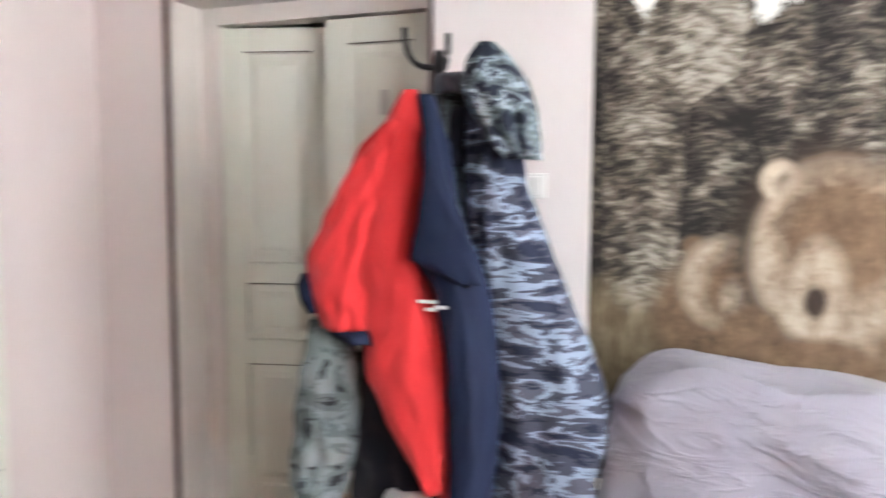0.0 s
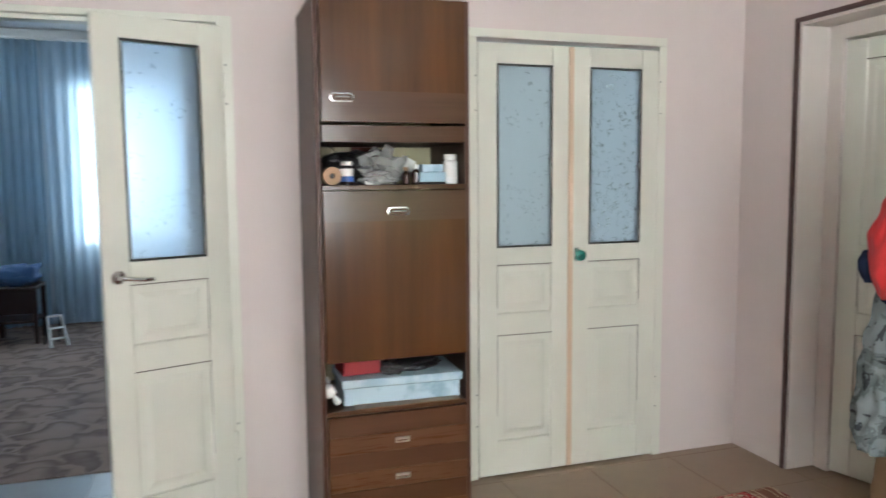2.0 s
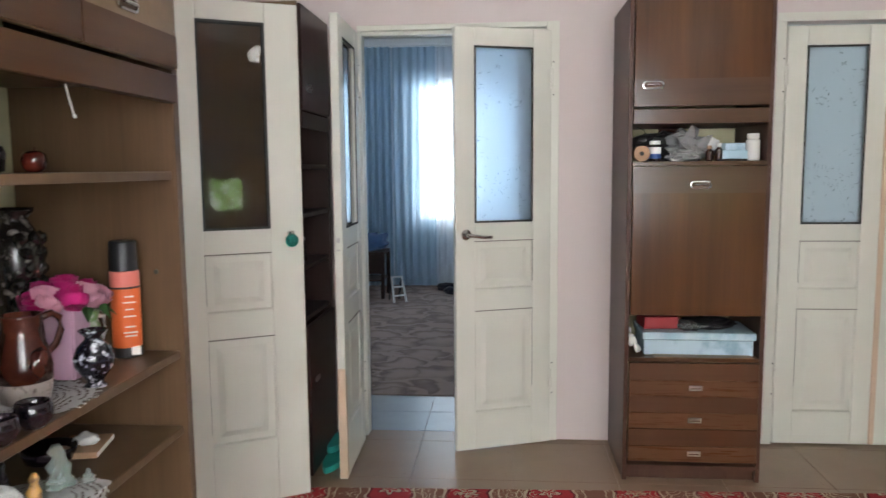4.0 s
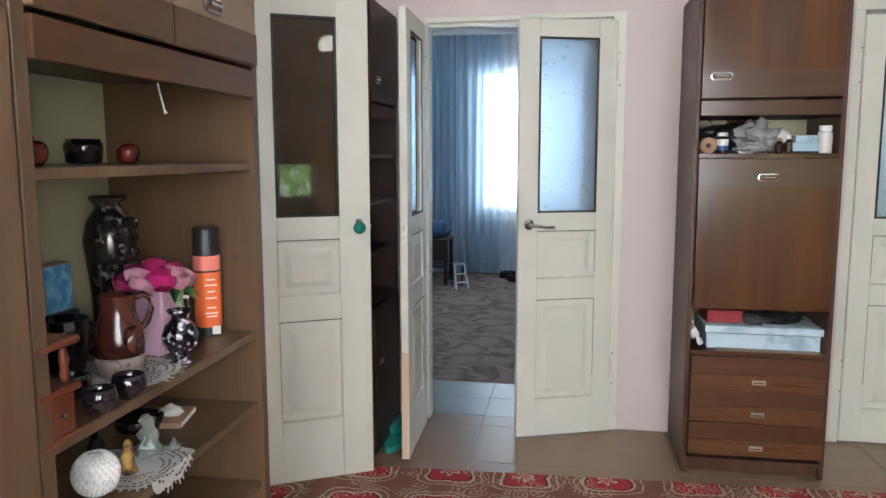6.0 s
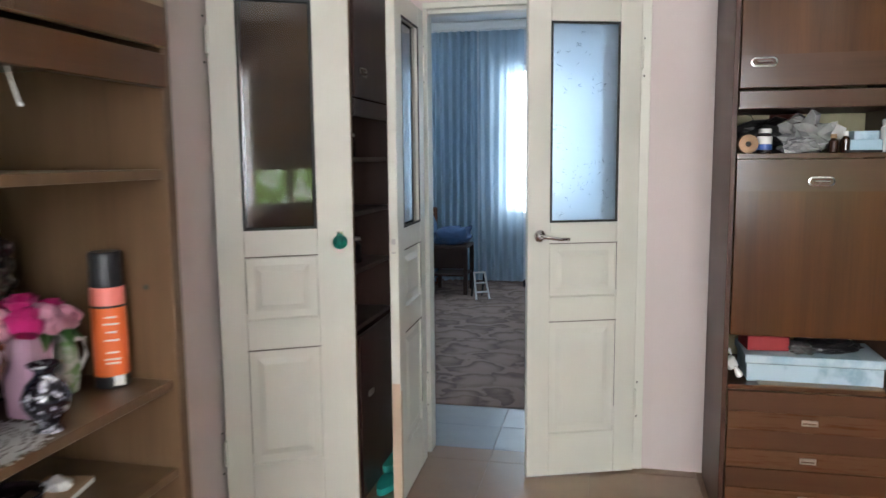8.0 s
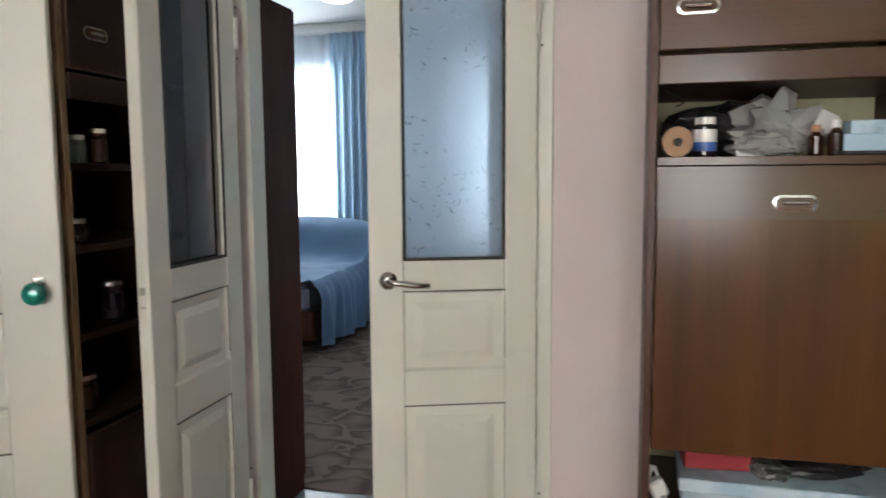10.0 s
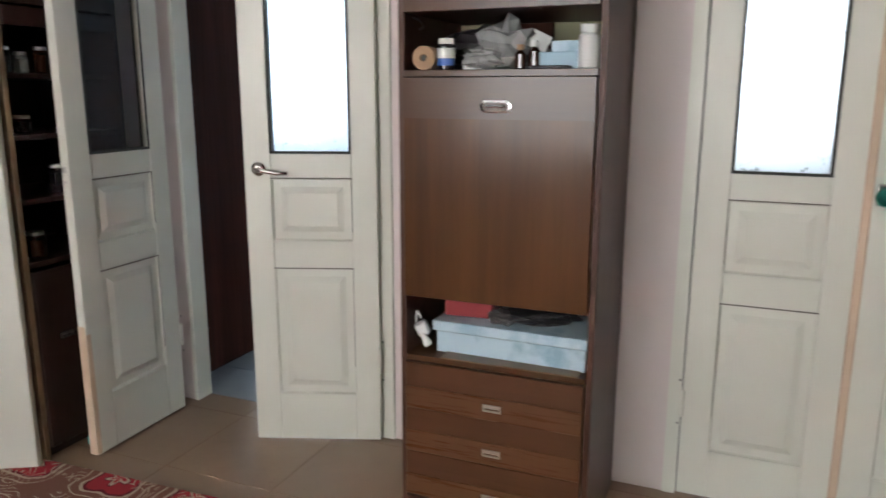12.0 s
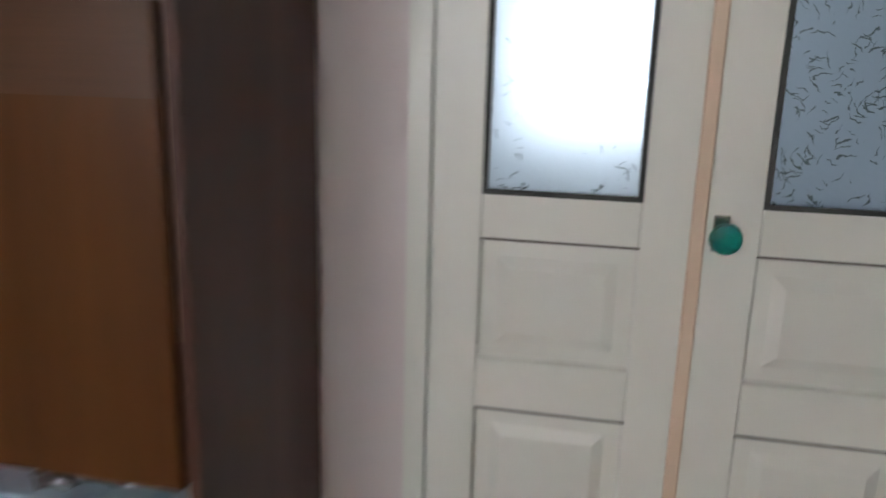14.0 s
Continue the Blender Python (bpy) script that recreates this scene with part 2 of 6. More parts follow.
def rug_material():
    m = material("red_patterned_rug", (0.4, 0.05, 0.05), 0.95, 0, 0.1)
    n = Nodes(m)
    c = n.coords((1, 1, 0.001))
    warp = n.add("ShaderNodeTexNoise", Vector=c, Scale=7.0, Detail=2.0)
    wv = n.mix(0.06, c, warp.outputs["Color"])
    v = n.add("ShaderNodeTexVoronoi", Vector=wv, Scale=3.1, Randomness=0.1)
    v.voronoi_dimensions = "2D"
    sep, mid = n.add("ShaderNodeSeparateXYZ", Vector=wv), n.add("ShaderNodeSeparateXYZ", Vector=v.outputs["Position"])
    turn = n.math("ARCTAN2", n.math("SUBTRACT", sep.outputs[1], mid.outputs[1]), n.math("SUBTRACT", sep.outputs[0], mid.outputs[0]))
    petals = n.math("MULTIPLY", n.math("COSINE", n.math("MULTIPLY", turn, 6.0)), 0.045)
    lobes = n.math("MULTIPLY", n.math("COSINE", n.math("MULTIPLY", turn, 4.0)), 0.05)
    d = v.outputs["Distance"]
    red, wine, beige, ground = (0.42, 0.035, 0.045), (0.17, 0.02, 0.028), (0.56, 0.45, 0.33), (0.23, 0.11, 0.075)
    flower = n.ramp(n.math("ADD", d, petals), (0.0, red), (0.05, beige), (0.105, wine), (0.13, red), hard=True)
    ring = n.ramp(n.math("ADD", d, lobes), (0.0, red), (0.28, wine), (0.315, beige), (0.345, ground), (0.42, beige), (0.435, ground), hard=True)
    col = n.mix(n.ramp(d, (0.17, 0.0), (0.172, 1.0)), flower, ring)
    scroll = n.add("ShaderNodeTexVoronoi", Vector=wv, Scale=13.0)
    scroll.voronoi_dimensions = "2D"
    curl = n.ramp(n.math("SINE", n.math("MULTIPLY", scroll.outputs["Distance"], 26.0)), (0.80, 0.0), (0.84, 1.0))
    gate = n.ramp(n.noise(c, 5.0, 2), (0.47, 0.0), (0.50, 1.0))
    col = n.mix(n.math("MULTIPLY", curl, gate), col, beige)
    pile = n.noise(c, 420, 2)
    n.color(n.mix(n.math("MULTIPLY", pile, 0.3), col, (0.08, 0.03, 0.03)))
    n.bump(pile, 0.6, 0.006)
    return m


M_RUG = rug_material()


def carpet_material():
    m = material("brown_curl_carpet", (0.2, 0.16, 0.15), 0.95, 0, 0.1)
    n = Nodes(m)
    c = n.coords((1, 1.0, 0.001))
    bent = n.mix(0.24, c, n.add("ShaderNodeTexNoise", Vector=c, Scale=5.0).outputs["Color"])
    v = n.add("ShaderNodeTexVoronoi", Vector=bent, Scale=4.6)
    here, mid = n.add("ShaderNodeSeparateXYZ", Vector=bent), n.add("ShaderNodeSeparateXYZ", Vector=v.outputs["Position"])
    lean = n.math("ADD", n.math("MULTIPLY", v.outputs["Distance"], 1.2), n.math("MULTIPLY", n.math("SUBTRACT", here.outputs[1], mid.outputs[1]), 2.6))
    n.color(n.ramp(n.math("ADD", lean, n.math("MULTIPLY", n.noise(c, 9, 3), 0.2)), (0.05, (0.27, 0.21, 0.185)), (0.45, (0.24, 0.182, 0.158)), (0.70, (0.15, 0.11, 0.095)), (0.78, (0.13, 0.096, 0.084)), (0.88, (0.25, 0.19, 0.165))))
    n.bump(n.noise(c, 300, 2), 0.6, 0.006)
    return m


M_CARPET = carpet_material()

# ---- builders ----


def part(name, bm, mat, parent=None, label=""):
    me = bpy.data.meshes.new(name)
    bm.to_mesh(me)
    bm.free()
    me.materials.append(mat)
    ob = new(name, me)
    if parent is not None:
        ob.parent = parent
    if label:
        ob["label"] = label
    return ob


def thing(name, m, label, category, group="", kind=""):
    ob = new(name)
    ob.empty_display_size = 0.1
    ob.matrix_basis = m
    return tagged(ob, label, category, group, kind)


def smooth(ob):
    for p in ob.data.polygons:
        p.use_smooth = True
    return ob


def box(x0, x1, y0, y1, z0, z1, bevel=0.0, bm=None, seg=1):
    out = bm or bmesh.new()
    b = bmesh.new()
    bmesh.ops.create_cube(b, size=1, matrix=Matrix.LocRotScale(((x0 + x1) / 2, (y0 + y1) / 2, (z0 + z1) / 2), None, (x1 - x0, y1 - y0, z1 - z0)))
    if bevel:
        bmesh.ops.bevel(b, geom=b.edges[:], offset=bevel, segments=seg, affect="EDGES", profile=0.5)
    if bm is None:
        out.free()
        return b
    me = bpy.data.meshes.new("tmp")
    b.to_mesh(me)
    b.free()
    out.from_mesh(me)
    bpy.data.meshes.remove(me)
    return out


def lathe(profile, seg=24, at=(0, 0, 0), wobble=0.0):
    """A turned body from (radius, height) pairs."""
    bm = bmesh.new()
    rings = []
    for r, z in profile:
        ring = []
        for i in range(seg):
            a = 2 * math.pi * i / seg
            k = r * (1 + wobble * math.sin(3 * a + z * 40))
            ring.append(bm.verts.new((at[0] + k * math.cos(a), at[1] + k * math.sin(a), at[2] + z)))
        rings.append(ring)
    for a, b in zip(rings, rings[1:]):
        for i in range(seg):
            j = (i + 1) % seg
            bm.faces.new((a[i], a[j], b[j], b[i]))
    bm.faces.new(list(reversed(rings[0])))
    bm.faces.new(rings[-1])
    return bm


def tube(points, radius, seg=8, bm=None, taper=1.0):
    """A round bar along points."""
    bm = bm or bmesh.new()
    pts = [Vector(p) for p in points]
    rings = []
    for i, p in enumerate(pts):
        d = (pts[min(i + 1, len(pts) - 1)] - pts[max(i - 1, 0)]).normalized()
        side = d.orthogonal().normalized() if abs(d.z) > 0.9 else d.cross(Vector((0, 0, 1))).normalized()
        up = side.cross(d)
        r = radius * (1 + (taper - 1) * i / max(1, len(pts) - 1))
        rings.append([bm.verts.new(p + side * (r * math.cos(2 * math.pi * k / seg)) + up * (r * math.sin(2 * math.pi * k / seg))) for k in range(seg)])
    for a, b in zip(rings, rings[1:]):
        for k in range(seg):
            j = (k + 1) % seg
            bm.faces.new((a[k], a[j], b[j], b[k]))
    bm.faces.new(list(reversed(rings[0])))
    bm.faces.new(rings[-1])
    bmesh.ops.recalc_face_normals(bm, faces=bm.faces[:])
    return bm


def frame_box(x0, x1, z0, z1, width, y0, y1):
    """A rectangular frame in the xz plane."""
    bm = bmesh.new()
    box(x0, x0 + width, y0, y1, z0, z1, 0, bm)
    box(x1 - width, x1, y0, y1, z0, z1, 0, bm)
    box(x0 + width, x1 - width, y0, y1, z0, z0 + width, 0, bm)
    box(x0 + width, x1 - width, y0, y1, z1 - width, z1, 0, bm)
    return bm


def structure(name, bm, mat, label, category):
    return tagged(part(name, bm, mat), label, category, kind="structure")


# ---- the room ----
W, E, N, S, CEIL = -1.50, 2.47, 2.53, -2.60, 2.70
NT = 0.08

b = bmesh.new()
for x0, x1, z0, z1 in ((W, -0.955, 0, CEIL), (-0.955, -0.02, 2.02, CEIL), (-0.02, 1.03, 0, CEIL), (1.03, 1.992, 2.01, CEIL), (1.992, E, 0, CEIL)):
    box(x0, x1, N, N + NT, z0, z1, 0, b)
structure("wall_north", b, M_WALL, "pale pink painted wall with two double doorways", "wall")
structure("wall_west", box(W - 0.15, W, S - 0.15, N + NT, 0, CEIL), M_WALL, "pale pink painted wall behind the wall unit", "wall")
b = bmesh.new()
for y0, y1, z0, z1 in ((2.17, N + NT, 0, CEIL), (1.13, 2.17, 2.08, CEIL), (0.605, 1.13, 0, CEIL), (S - 0.15, 0.605, 0, CEIL)):
    box(E, E + 0.25, y0, y1, z0, z1, 0, b)
structure("wall_east", b, M_WALL, "pale pink painted wall with a deep door recess", "wall")
structure("wall_pier", box(E - 0.012, E - 0.002, 0.605, 1.115, 0, CEIL - 0.002, 0.002), M_WINDOWLIT_WALL, "wall strip tinted white for window light, between door recess and mural", "wall")
b = bmesh.new()
for x0, x1, z0, z1 in ((W, -1.25, 0, CEIL), (-1.25, 0.2, 0, 0.85), (-1.25, 0.2, 2.2, CEIL), (0.2, 0.45, 0, CEIL), (0.45, 1.15, 0, 0.85), (0.45, 1.15, 2.2, CEIL), (1.15, 1.2, 0, CEIL), (1.2, 2.3, 0, 0.85), (1.2, 2.3, 2.2, CEIL), (2.3, E, 0, CEIL)):
    box(x0, x1, S - 0.25, S, z0, z1, 0, b)
structure("wall_south", b, M_WALL, "pale pink painted wall with two windows and an added fill window", "wall")
structure("ceiling", box(W - 0.15, E + 0.25, S - 0.25, N + NT, CEIL, CEIL + 0.1), M_CEIL, "plain white painted ceiling", "ceiling")
floor = structure("floor", box(W - 0.15, E + 1.6, S - 0.25, N + NT, -0.12, -0.004), M_GROUT, "brown glossy tiled floor", "floor")


def window(name, x0, x1, y, z0, z1):
    w = thing(name, pose(0, 0, 0), "white framed window with garden light behind", "window", kind="structure")
    part("window_frame", frame_box(x0, x1, z0, z1, 0.06, y - 0.03, y + 0.03), M_WHITE, w)
    part("mullion", box((x0 + x1) / 2 - 0.025, (x0 + x1) / 2 + 0.025, y - 0.025, y + 0.025, z0 + 0.06, z1 - 0.06), M_WHITE, w)
    for a, c in ((x0 + 0.06, (x0 + x1) / 2 - 0.025), ((x0 + x1) / 2 + 0.025, x1 - 0.06)):
        p = part("pane", box(a, c, y - 0.003, y + 0.003, z0 + 0.06, z1 - 0.06), M_PANE, w)
        p.visible_shadow = False
    part("window_sill", box(x0 - 0.04, x1 + 0.04, y - 0.05, y + 0.16, z0 - 0.03, z0 + 0.005, 0.005), M_WHITE, w)
    return w


window("window_1", -1.25, 0.2, S - 0.15, 0.85, 2.2)
# Unseen middle window, added to hold the fill lamp.
window("window_6", 0.45, 1.15, S - 0.15, 0.85, 2.2)
window("window_2", 1.2, 2.3, S - 0.15, 0.85, 2.2)
structure("backdrop", box(-9, 9, S - 6.1, S - 6.0, -1.5, 6), M_GREENCARD, "sunlit green garden beyond the windows", "backdrop")

# second rooms behind the double doors
FAR = 7.35
b = bmesh.new()
for x0, x1, z0, z1 in ((-5.2, -4.1, 0, 2.8), (-4.1, -2.6, 0, 0.85), (-4.1, -2.6, 2.35, 2.8), (-2.6, -1.3, 0, 2.8), (-1.3, 0.2, 0, 0.7), (-1.3, 0.2, 2.35, 2.8), (0.2, 0.47, 0, 2.8)):
    box(x0, x1, FAR, FAR + 0.25, z0, z1, 0, b)
M_BLUEWALL = wallpaper("pale_blue_wall", (0.60, 0.66, 0.72), (0.56, 0.61, 0.68))
structure("wall_far", b, M_BLUEWALL, "pale blue bedroom wall with windows", "wall")
structure("wall_bedroom_west", box(-5.3, -5.2, N + NT, FAR, 0, 2.8), M_BLUEWALL, "pale blue bedroom wall", "wall")
structure("wall_bedroom_south", box(-5.2, W - 0.15, N, N + NT, 0, 2.8), M_BLUEWALL, "pale blue bedroom wall", "wall")
structure("wall_partition", box(0.42, 0.52, N + NT, FAR, 0, 2.8), M_BLUEWALL, "pale partition wall between two rooms", "wall")
M_GREENWALL = wallpaper("pale_green_wall", (0.56, 0.61, 0.54), (0.52, 0.56, 0.50))
b = bmesh.new()
for x0, x1, z0, z1 in ((0.47, 0.75, 0, 2.8), (0.75, 1.95, 0, 0.85), (0.75, 1.95, 2.35, 2.8), (1.95, 3.6, 0, 2.8)):
    box(x0, x1, FAR, FAR + 0.25, z0, z1, 0, b)
structure("wall_far_east", b, M_GREENWALL, "pale green wall with a window in the closed room", "wall")
structure("wall_bedroom_east", box(3.6, 3.7, N, FAR, 0, 2.8), M_GREENWALL, "pale bedroom wall", "wall")
structure("wall_back_south", box(E + 0.25, 3.6, N, N + NT, 0, 2.8), M_BLUEWALL, "pale bedroom wall", "wall")
structure("wall_passage", box(-0.19, 0.42, N + NT, 3.2, 0, 2.8), M_BLUEWALL, "pale blue wall at the passage side", "wall")
structure("ceiling_bedroom", box(-5.3, 3.7, N + NT, FAR + 0.25, 2.8, 2.9), M_CEIL, "white glossy bedroom ceiling", "ceiling")
structure("cornice", box(-5.2, 0.42, FAR - 0.12, FAR - 0.002, 2.70, 2.80, 0.02), M_CEIL, "white moulded ceiling cornice above the curtains", "cornice")
structure("floor_bedroom", box(-5.3, 3.7, N + NT, FAR + 0.25, -0.12, -0.004), M_GROUT, "bedroom subfloor under tiles and carpet", "floor")
carpet = tagged(part("carpet", box(-5.19, 0.41, 3.2, FAR - 0.005, -0.003, 0.008, 0.003), M_CARPET), "brown fitted carpet with darker curled pattern", "carpet")
structure("backdrop", box(-12, 9, FAR + 4, FAR + 4.1, -1.5, 8), M_SKYCARD, "overexposed bright sky beyond the bedroom windows", "backdrop")
for i, (x0, x1, z0) in enumerate(((-4.1, -2.6, 0.85), (-1.3, 0.2, 0.7), (0.75, 1.95, 0.85))):
    window("window_%d" % (i + 3), x0, x1, FAR + 0.12, z0, 2.35)
# little lobby behind the recessed door
b = bmesh.new()
box(3.9, 4.0, 0.6, 2.5, 0, 2.5, 0, b)
box(E + 0.25, 3.9, 0.6, 0.7, 0, 2.5, 0, b)
box(E + 0.25, 3.9, 2.4, 2.5, 0, 2.5, 0, b)
box(E + 0.25, 4.0, 0.6, 2.5, 2.5, 2.6, 0, b)
structure("wall_lobby", b, M_DOOR, "cream painted lobby walls behind the recessed door", "wall")

# door frames and recess edging
b = bmesh.new()
box(-0.958, -0.94, N - 0.004, N + NT + 0.004, 0, 2.02, 0, b)
box(-0.05, 0.010, N - 0.014, N + NT + 0.004, 0, 2.038, 0.002, b)
box(-0.94, -0.05, N + 0.02, N + NT + 0.004, 1.995, 2.02, 0, b)
box(-0.958, -0.0505, N - 0.012, N + 0.019, 2.012, 2.038, 0.002, b)
structure("door_frame_1", b, M_DOOR, "cream painted wooden door frame", "door frame")
b = bmesh.new()
box(1.005, 1.046, N - 0.006, N + NT, 0, 2.01, 0, b)
box(1.978, 2.02, N - 0.006, N + NT, 0, 2.01, 0, b)
box(1.005, 2.02, N - 0.006, N + NT, 2.012, 2.05, 0, b)
# Dark strip behind the crack paints its shade and blocks light from behind.
part("gap", box(1.0462, 1.058, N + 0.031, N + 0.036, 0.004, 2.008), M_GROOVE, structure("door_frame_2", b, M_DOOR, "cream painted wooden door frame", "door frame"), "dark strip standing for the shaded gap between frame and leaf")
b = bmesh.new()
box(E - 0.008, E + 0.004, 2.17, 2.19, 0, 2.10, 0, b)
box(E - 0.008, E + 0.004, 1.115, 1.13, 0, 2.10, 0, b)
box(E - 0.008, E + 0.004, 1.13, 2.17, 2.08, 2.10, 0, b)
structure("trim", b, M_EDGE, "thin dark brown edging round the door recess", "trim")
b = bmesh.new()
box(E + 0.004, E + 0.16, 2.155, 2.172, 0, 2.08, 0, b)
box(E + 0.004, E + 0.16, 1.128, 1.145, 0, 2.08, 0, b)
box(E + 0.004, E + 0.16, 1.145, 2.155, 2.065, 2.082, 0, b)
structure("recess_lining", b, M_DOORWARM, "pinkish white painted recess lining", "door recess")
b = bmesh.new()
box(E + 0.16, E + 0.25, 2.075, 2.17, 0, 2.08, 0, b)
box(E + 0.16, E + 0.25, 1.13, 1.17, 0, 2.08, 0, b)
box(E + 0.16, E + 0.25, 1.17, 2.075, 2.0, 2.08, 0, b)
structure("door_frame_3", b, M_DOORWARM, "pinkish white painted door frame", "door frame")

# ---- door leaves ----


def raised_panel(x0, x1, z0, z1, t):
    """A field panel, sunk at its rim and raised in the middle, on both faces."""
    bm = bmesh.new()
    for s in (-1, 1):
        steps = ((0.0, 0.30), (0.005, 0.16), (0.030, 0.20), (0.052, 0.45))
        rings = []
        for inset, k in steps:
            y = s * t * k
            rings.append([bm.verts.new((x, y, z)) for x, z in ((x0 + inset, z0 + inset), (x1 - inset, z0 + inset), (x1 - inset, z1 - inset), (x0 + inset, z1 - inset))])
        for a, c in zip(rings, rings[1:]):
            for i in range(4):
                j = (i + 1) % 4
                bm.faces.new((a[i], a[j], c[j], c[i]))
        bm.faces.new(rings[-1])
    bmesh.ops.recalc_face_normals(bm, faces=bm.faces[:])
    return bm


def oval(rx, rz, n=28):
    """Outline points of a stadium in the xz plane."""
    out = []
    for i in range(n):
        a = 2 * math.pi * i / n
        out.append((math.copysign(rx - rz, math.cos(a)) + rz * math.cos(a), rz * math.sin(a)))
    return out


def door_leaf(name, m, label, glass, fitting="", side=-1, solid=False, w=0.475, h=1.99, t=0.036, edge="", hinges=True, lift=0.0, foot=0.0, stile=0.095):
    """A narrow panelled leaf: hinge at x = 0, free edge at x = w."""
    d = thing(name, m, label, "door", kind="structure")
    y0, y1 = -t / 2, t / 2
    sx0, sx1 = 0.092, w - stile
    for a, c in ((0, sx0), (sx1, w)):
        part("stile", box(a, c, y0, y1, 0.008, h, 0.003), M_DOOR, d)
    k = lift
    for a, c in ((0.008, 0.17 + k + foot), (0.672 + k * 0.5, 0.77 + k * 0.7), (0.998 + k * 0.7, 1.078 + k), (1.90 + k * 0.3, h)):
        part("rail", box(sx0 + 0.0005, sx1 - 0.0005, y0 + 0.0015, y1 - 0.0015, a, c, 0.002), M_DOOR, d)
    for a, c in ((0.17 + k + foot, 0.672 + k * 0.5), (0.77 + k * 0.7, 0.998 + k * 0.7)):
        part("panel", raised_panel(sx0, sx1, a + 0.001, c - 0.003, t), M_DOOR, d)
        g = bmesh.new()
        for s in (y0 - 0.0006, y1 - 0.0022):
            box(sx0 - 0.002, sx1 + 0.002, s, s + 0.0028, c - 0.003, c + 0.0005, 0, g)
            box(sx0 - 0.0005, sx0 + 0.0008, s, s + 0.0028, c - 0.20 if c > 0.9 else c - 0.38, c, 0, g)
        part("joint", g, M_JOINT, d, "dark open paint joint along the panel")
    if solid:
        part("panel", raised_panel(sx0, sx1, 1.079, 1.897, t), M_DOOR, d)
        g = bmesh.new()
        for s in (y0 - 0.0006, y1 - 0.0022):
            box(sx0 - 0.002, sx1 + 0.002, s, s + 0.0028, 1.8965, 1.901, 0, g)
        part("joint", g, M_JOINT, d, "dark open paint joint along the panel")
    else:
        part("pane", box(sx0 - 0.004, sx1 + 0.004, -0.002, 0.002, 1.076 + k, 1.902 + k * 0.3), glass, d, "frosted glass pane" if glass is not M_DARKGLASS else "clear dark glass pane")
        for s in (-1, 1):
            part("glazing_bead", frame_box(sx0 - 0.001, sx1 + 0.001, 1.077 + k, 1.901 + k * 0.3, 0.009, s * 0.0165 - 0.0018, s * 0.0165 + 0.0018), M_GROOVE, d, "dark putty line round the glass")
    if hinges:
        for z in (0.28, 1.72):
            part("hinge", lathe([(0.004, 0), (0.007, 0.004), (0.007, 0.09), (0.004, 0.094)], 10, (0.0, side * (t / 2 + 0.004), z)), M_DOOR, d)
            for e in (-0.03, 0.12):
                part("screw", box(-0.014, -0.007, side * (t / 2 + 0.001) - 0.002, side * (t / 2 + 0.001) + 0.002, z + e, z + e + 0.007, 0.002), M_GROOVE, d)
    ky = side * t / 2
    if fitting == "knob":
        k = part("knob", lathe([(0.004, 0), (0.024, 0.003), (0.027, 0.012), (0.024, 0.022), (0.012, 0.027), (0.003, 0.028)], 20), M_GREENGLASS, d, "green faceted glass knob")
        k.matrix_basis = pose(w - stile * 0.5 + 0.0125, ky + side * 0.020, 1.03 + lift, -90 if side > 0 else 90)
        bp = part("back_plate", box(-0.013, 0.013, -0.0025, 0.0, -0.032, 0.030, 0.002), M_CHROME, d, "small worn chrome back plate")
        bp.matrix_basis = pose(w - stile * 0.5 + 0.0165, ky if side < 0 else ky + 0.0025, 1.034 + lift)
        c = part("collar", lathe([(0.017, 0), (0.017, 0.004), (0.009, 0.006), (0.009, 0.022)], 16), M_CHROME, d, "chrome collar")
        c.matrix_basis = pose(w - stile * 0.5 + 0.0125, ky, 1.03 + lift, -90 if side > 0 else 90)
    if fitting == "lever":
        r = part("rose", lathe([(0.024, 0), (0.025, 0.005), (0.019, 0.010), (0.012, 0.014)], 24), M_CHROME, d, "chrome round rose")
        r.matrix_basis = pose(w - 0.052, ky, 1.045, -90 if side > 0 else 90)
        pts = [(w - 0.052, ky, 1.045), (w - 0.052, ky + side * 0.036, 1.045), (w - 0.058, ky + side * 0.045, 1.044), (w - 0.085, ky + side * 0.047, 1.041), (w - 0.125, ky + side * 0.046, 1.034), (w - 0.165, ky + side * 0.044, 1.034)]
        smooth(part("lever", tube(pts, 0.009, 12, None, 0.8), M_CHROME, d, "curved chrome lever"))
    if fitting == "latch":
        part("lock_plate", box(w - 0.001, w + 0.0015, -0.011, 0.011, 0.985, 1.115, 0.0006), M_DOOR, d)
        part("bolt", box(w + 0.001, w + 0.008, -0.007, 0.007, 1.045, 1.065, 0.001), M_STEEL, d, "worn steel bolt")
        part("strike", box(w + 0.001, w + 0.004, -0.008, 0.008, 1.01, 1.016, 0.001), M_STEEL, d)
        part("worn_edge", box(w + 0.0004, w + 0.0012, -0.0165, 0.0165, 0.012, 0.50), M_PEACH, d, "bare peach coloured wood edge")
        part("worn_corner", box(w - 0.02, w, y1 - 0.0005, y1 + 0.0006, 0.012, 0.47), M_PEACH, d, "bare peach coloured wood corner")
    if edge:
        part("cover_strip", box(w - 0.006, w + 0.018, ky - (0.012 if side < 0 else 0), ky + (0.012 if side > 0 else 0), 0.012, h - 0.004, 0.003), M_PEACH, d, "bare peach coloured cover strip")
    return d


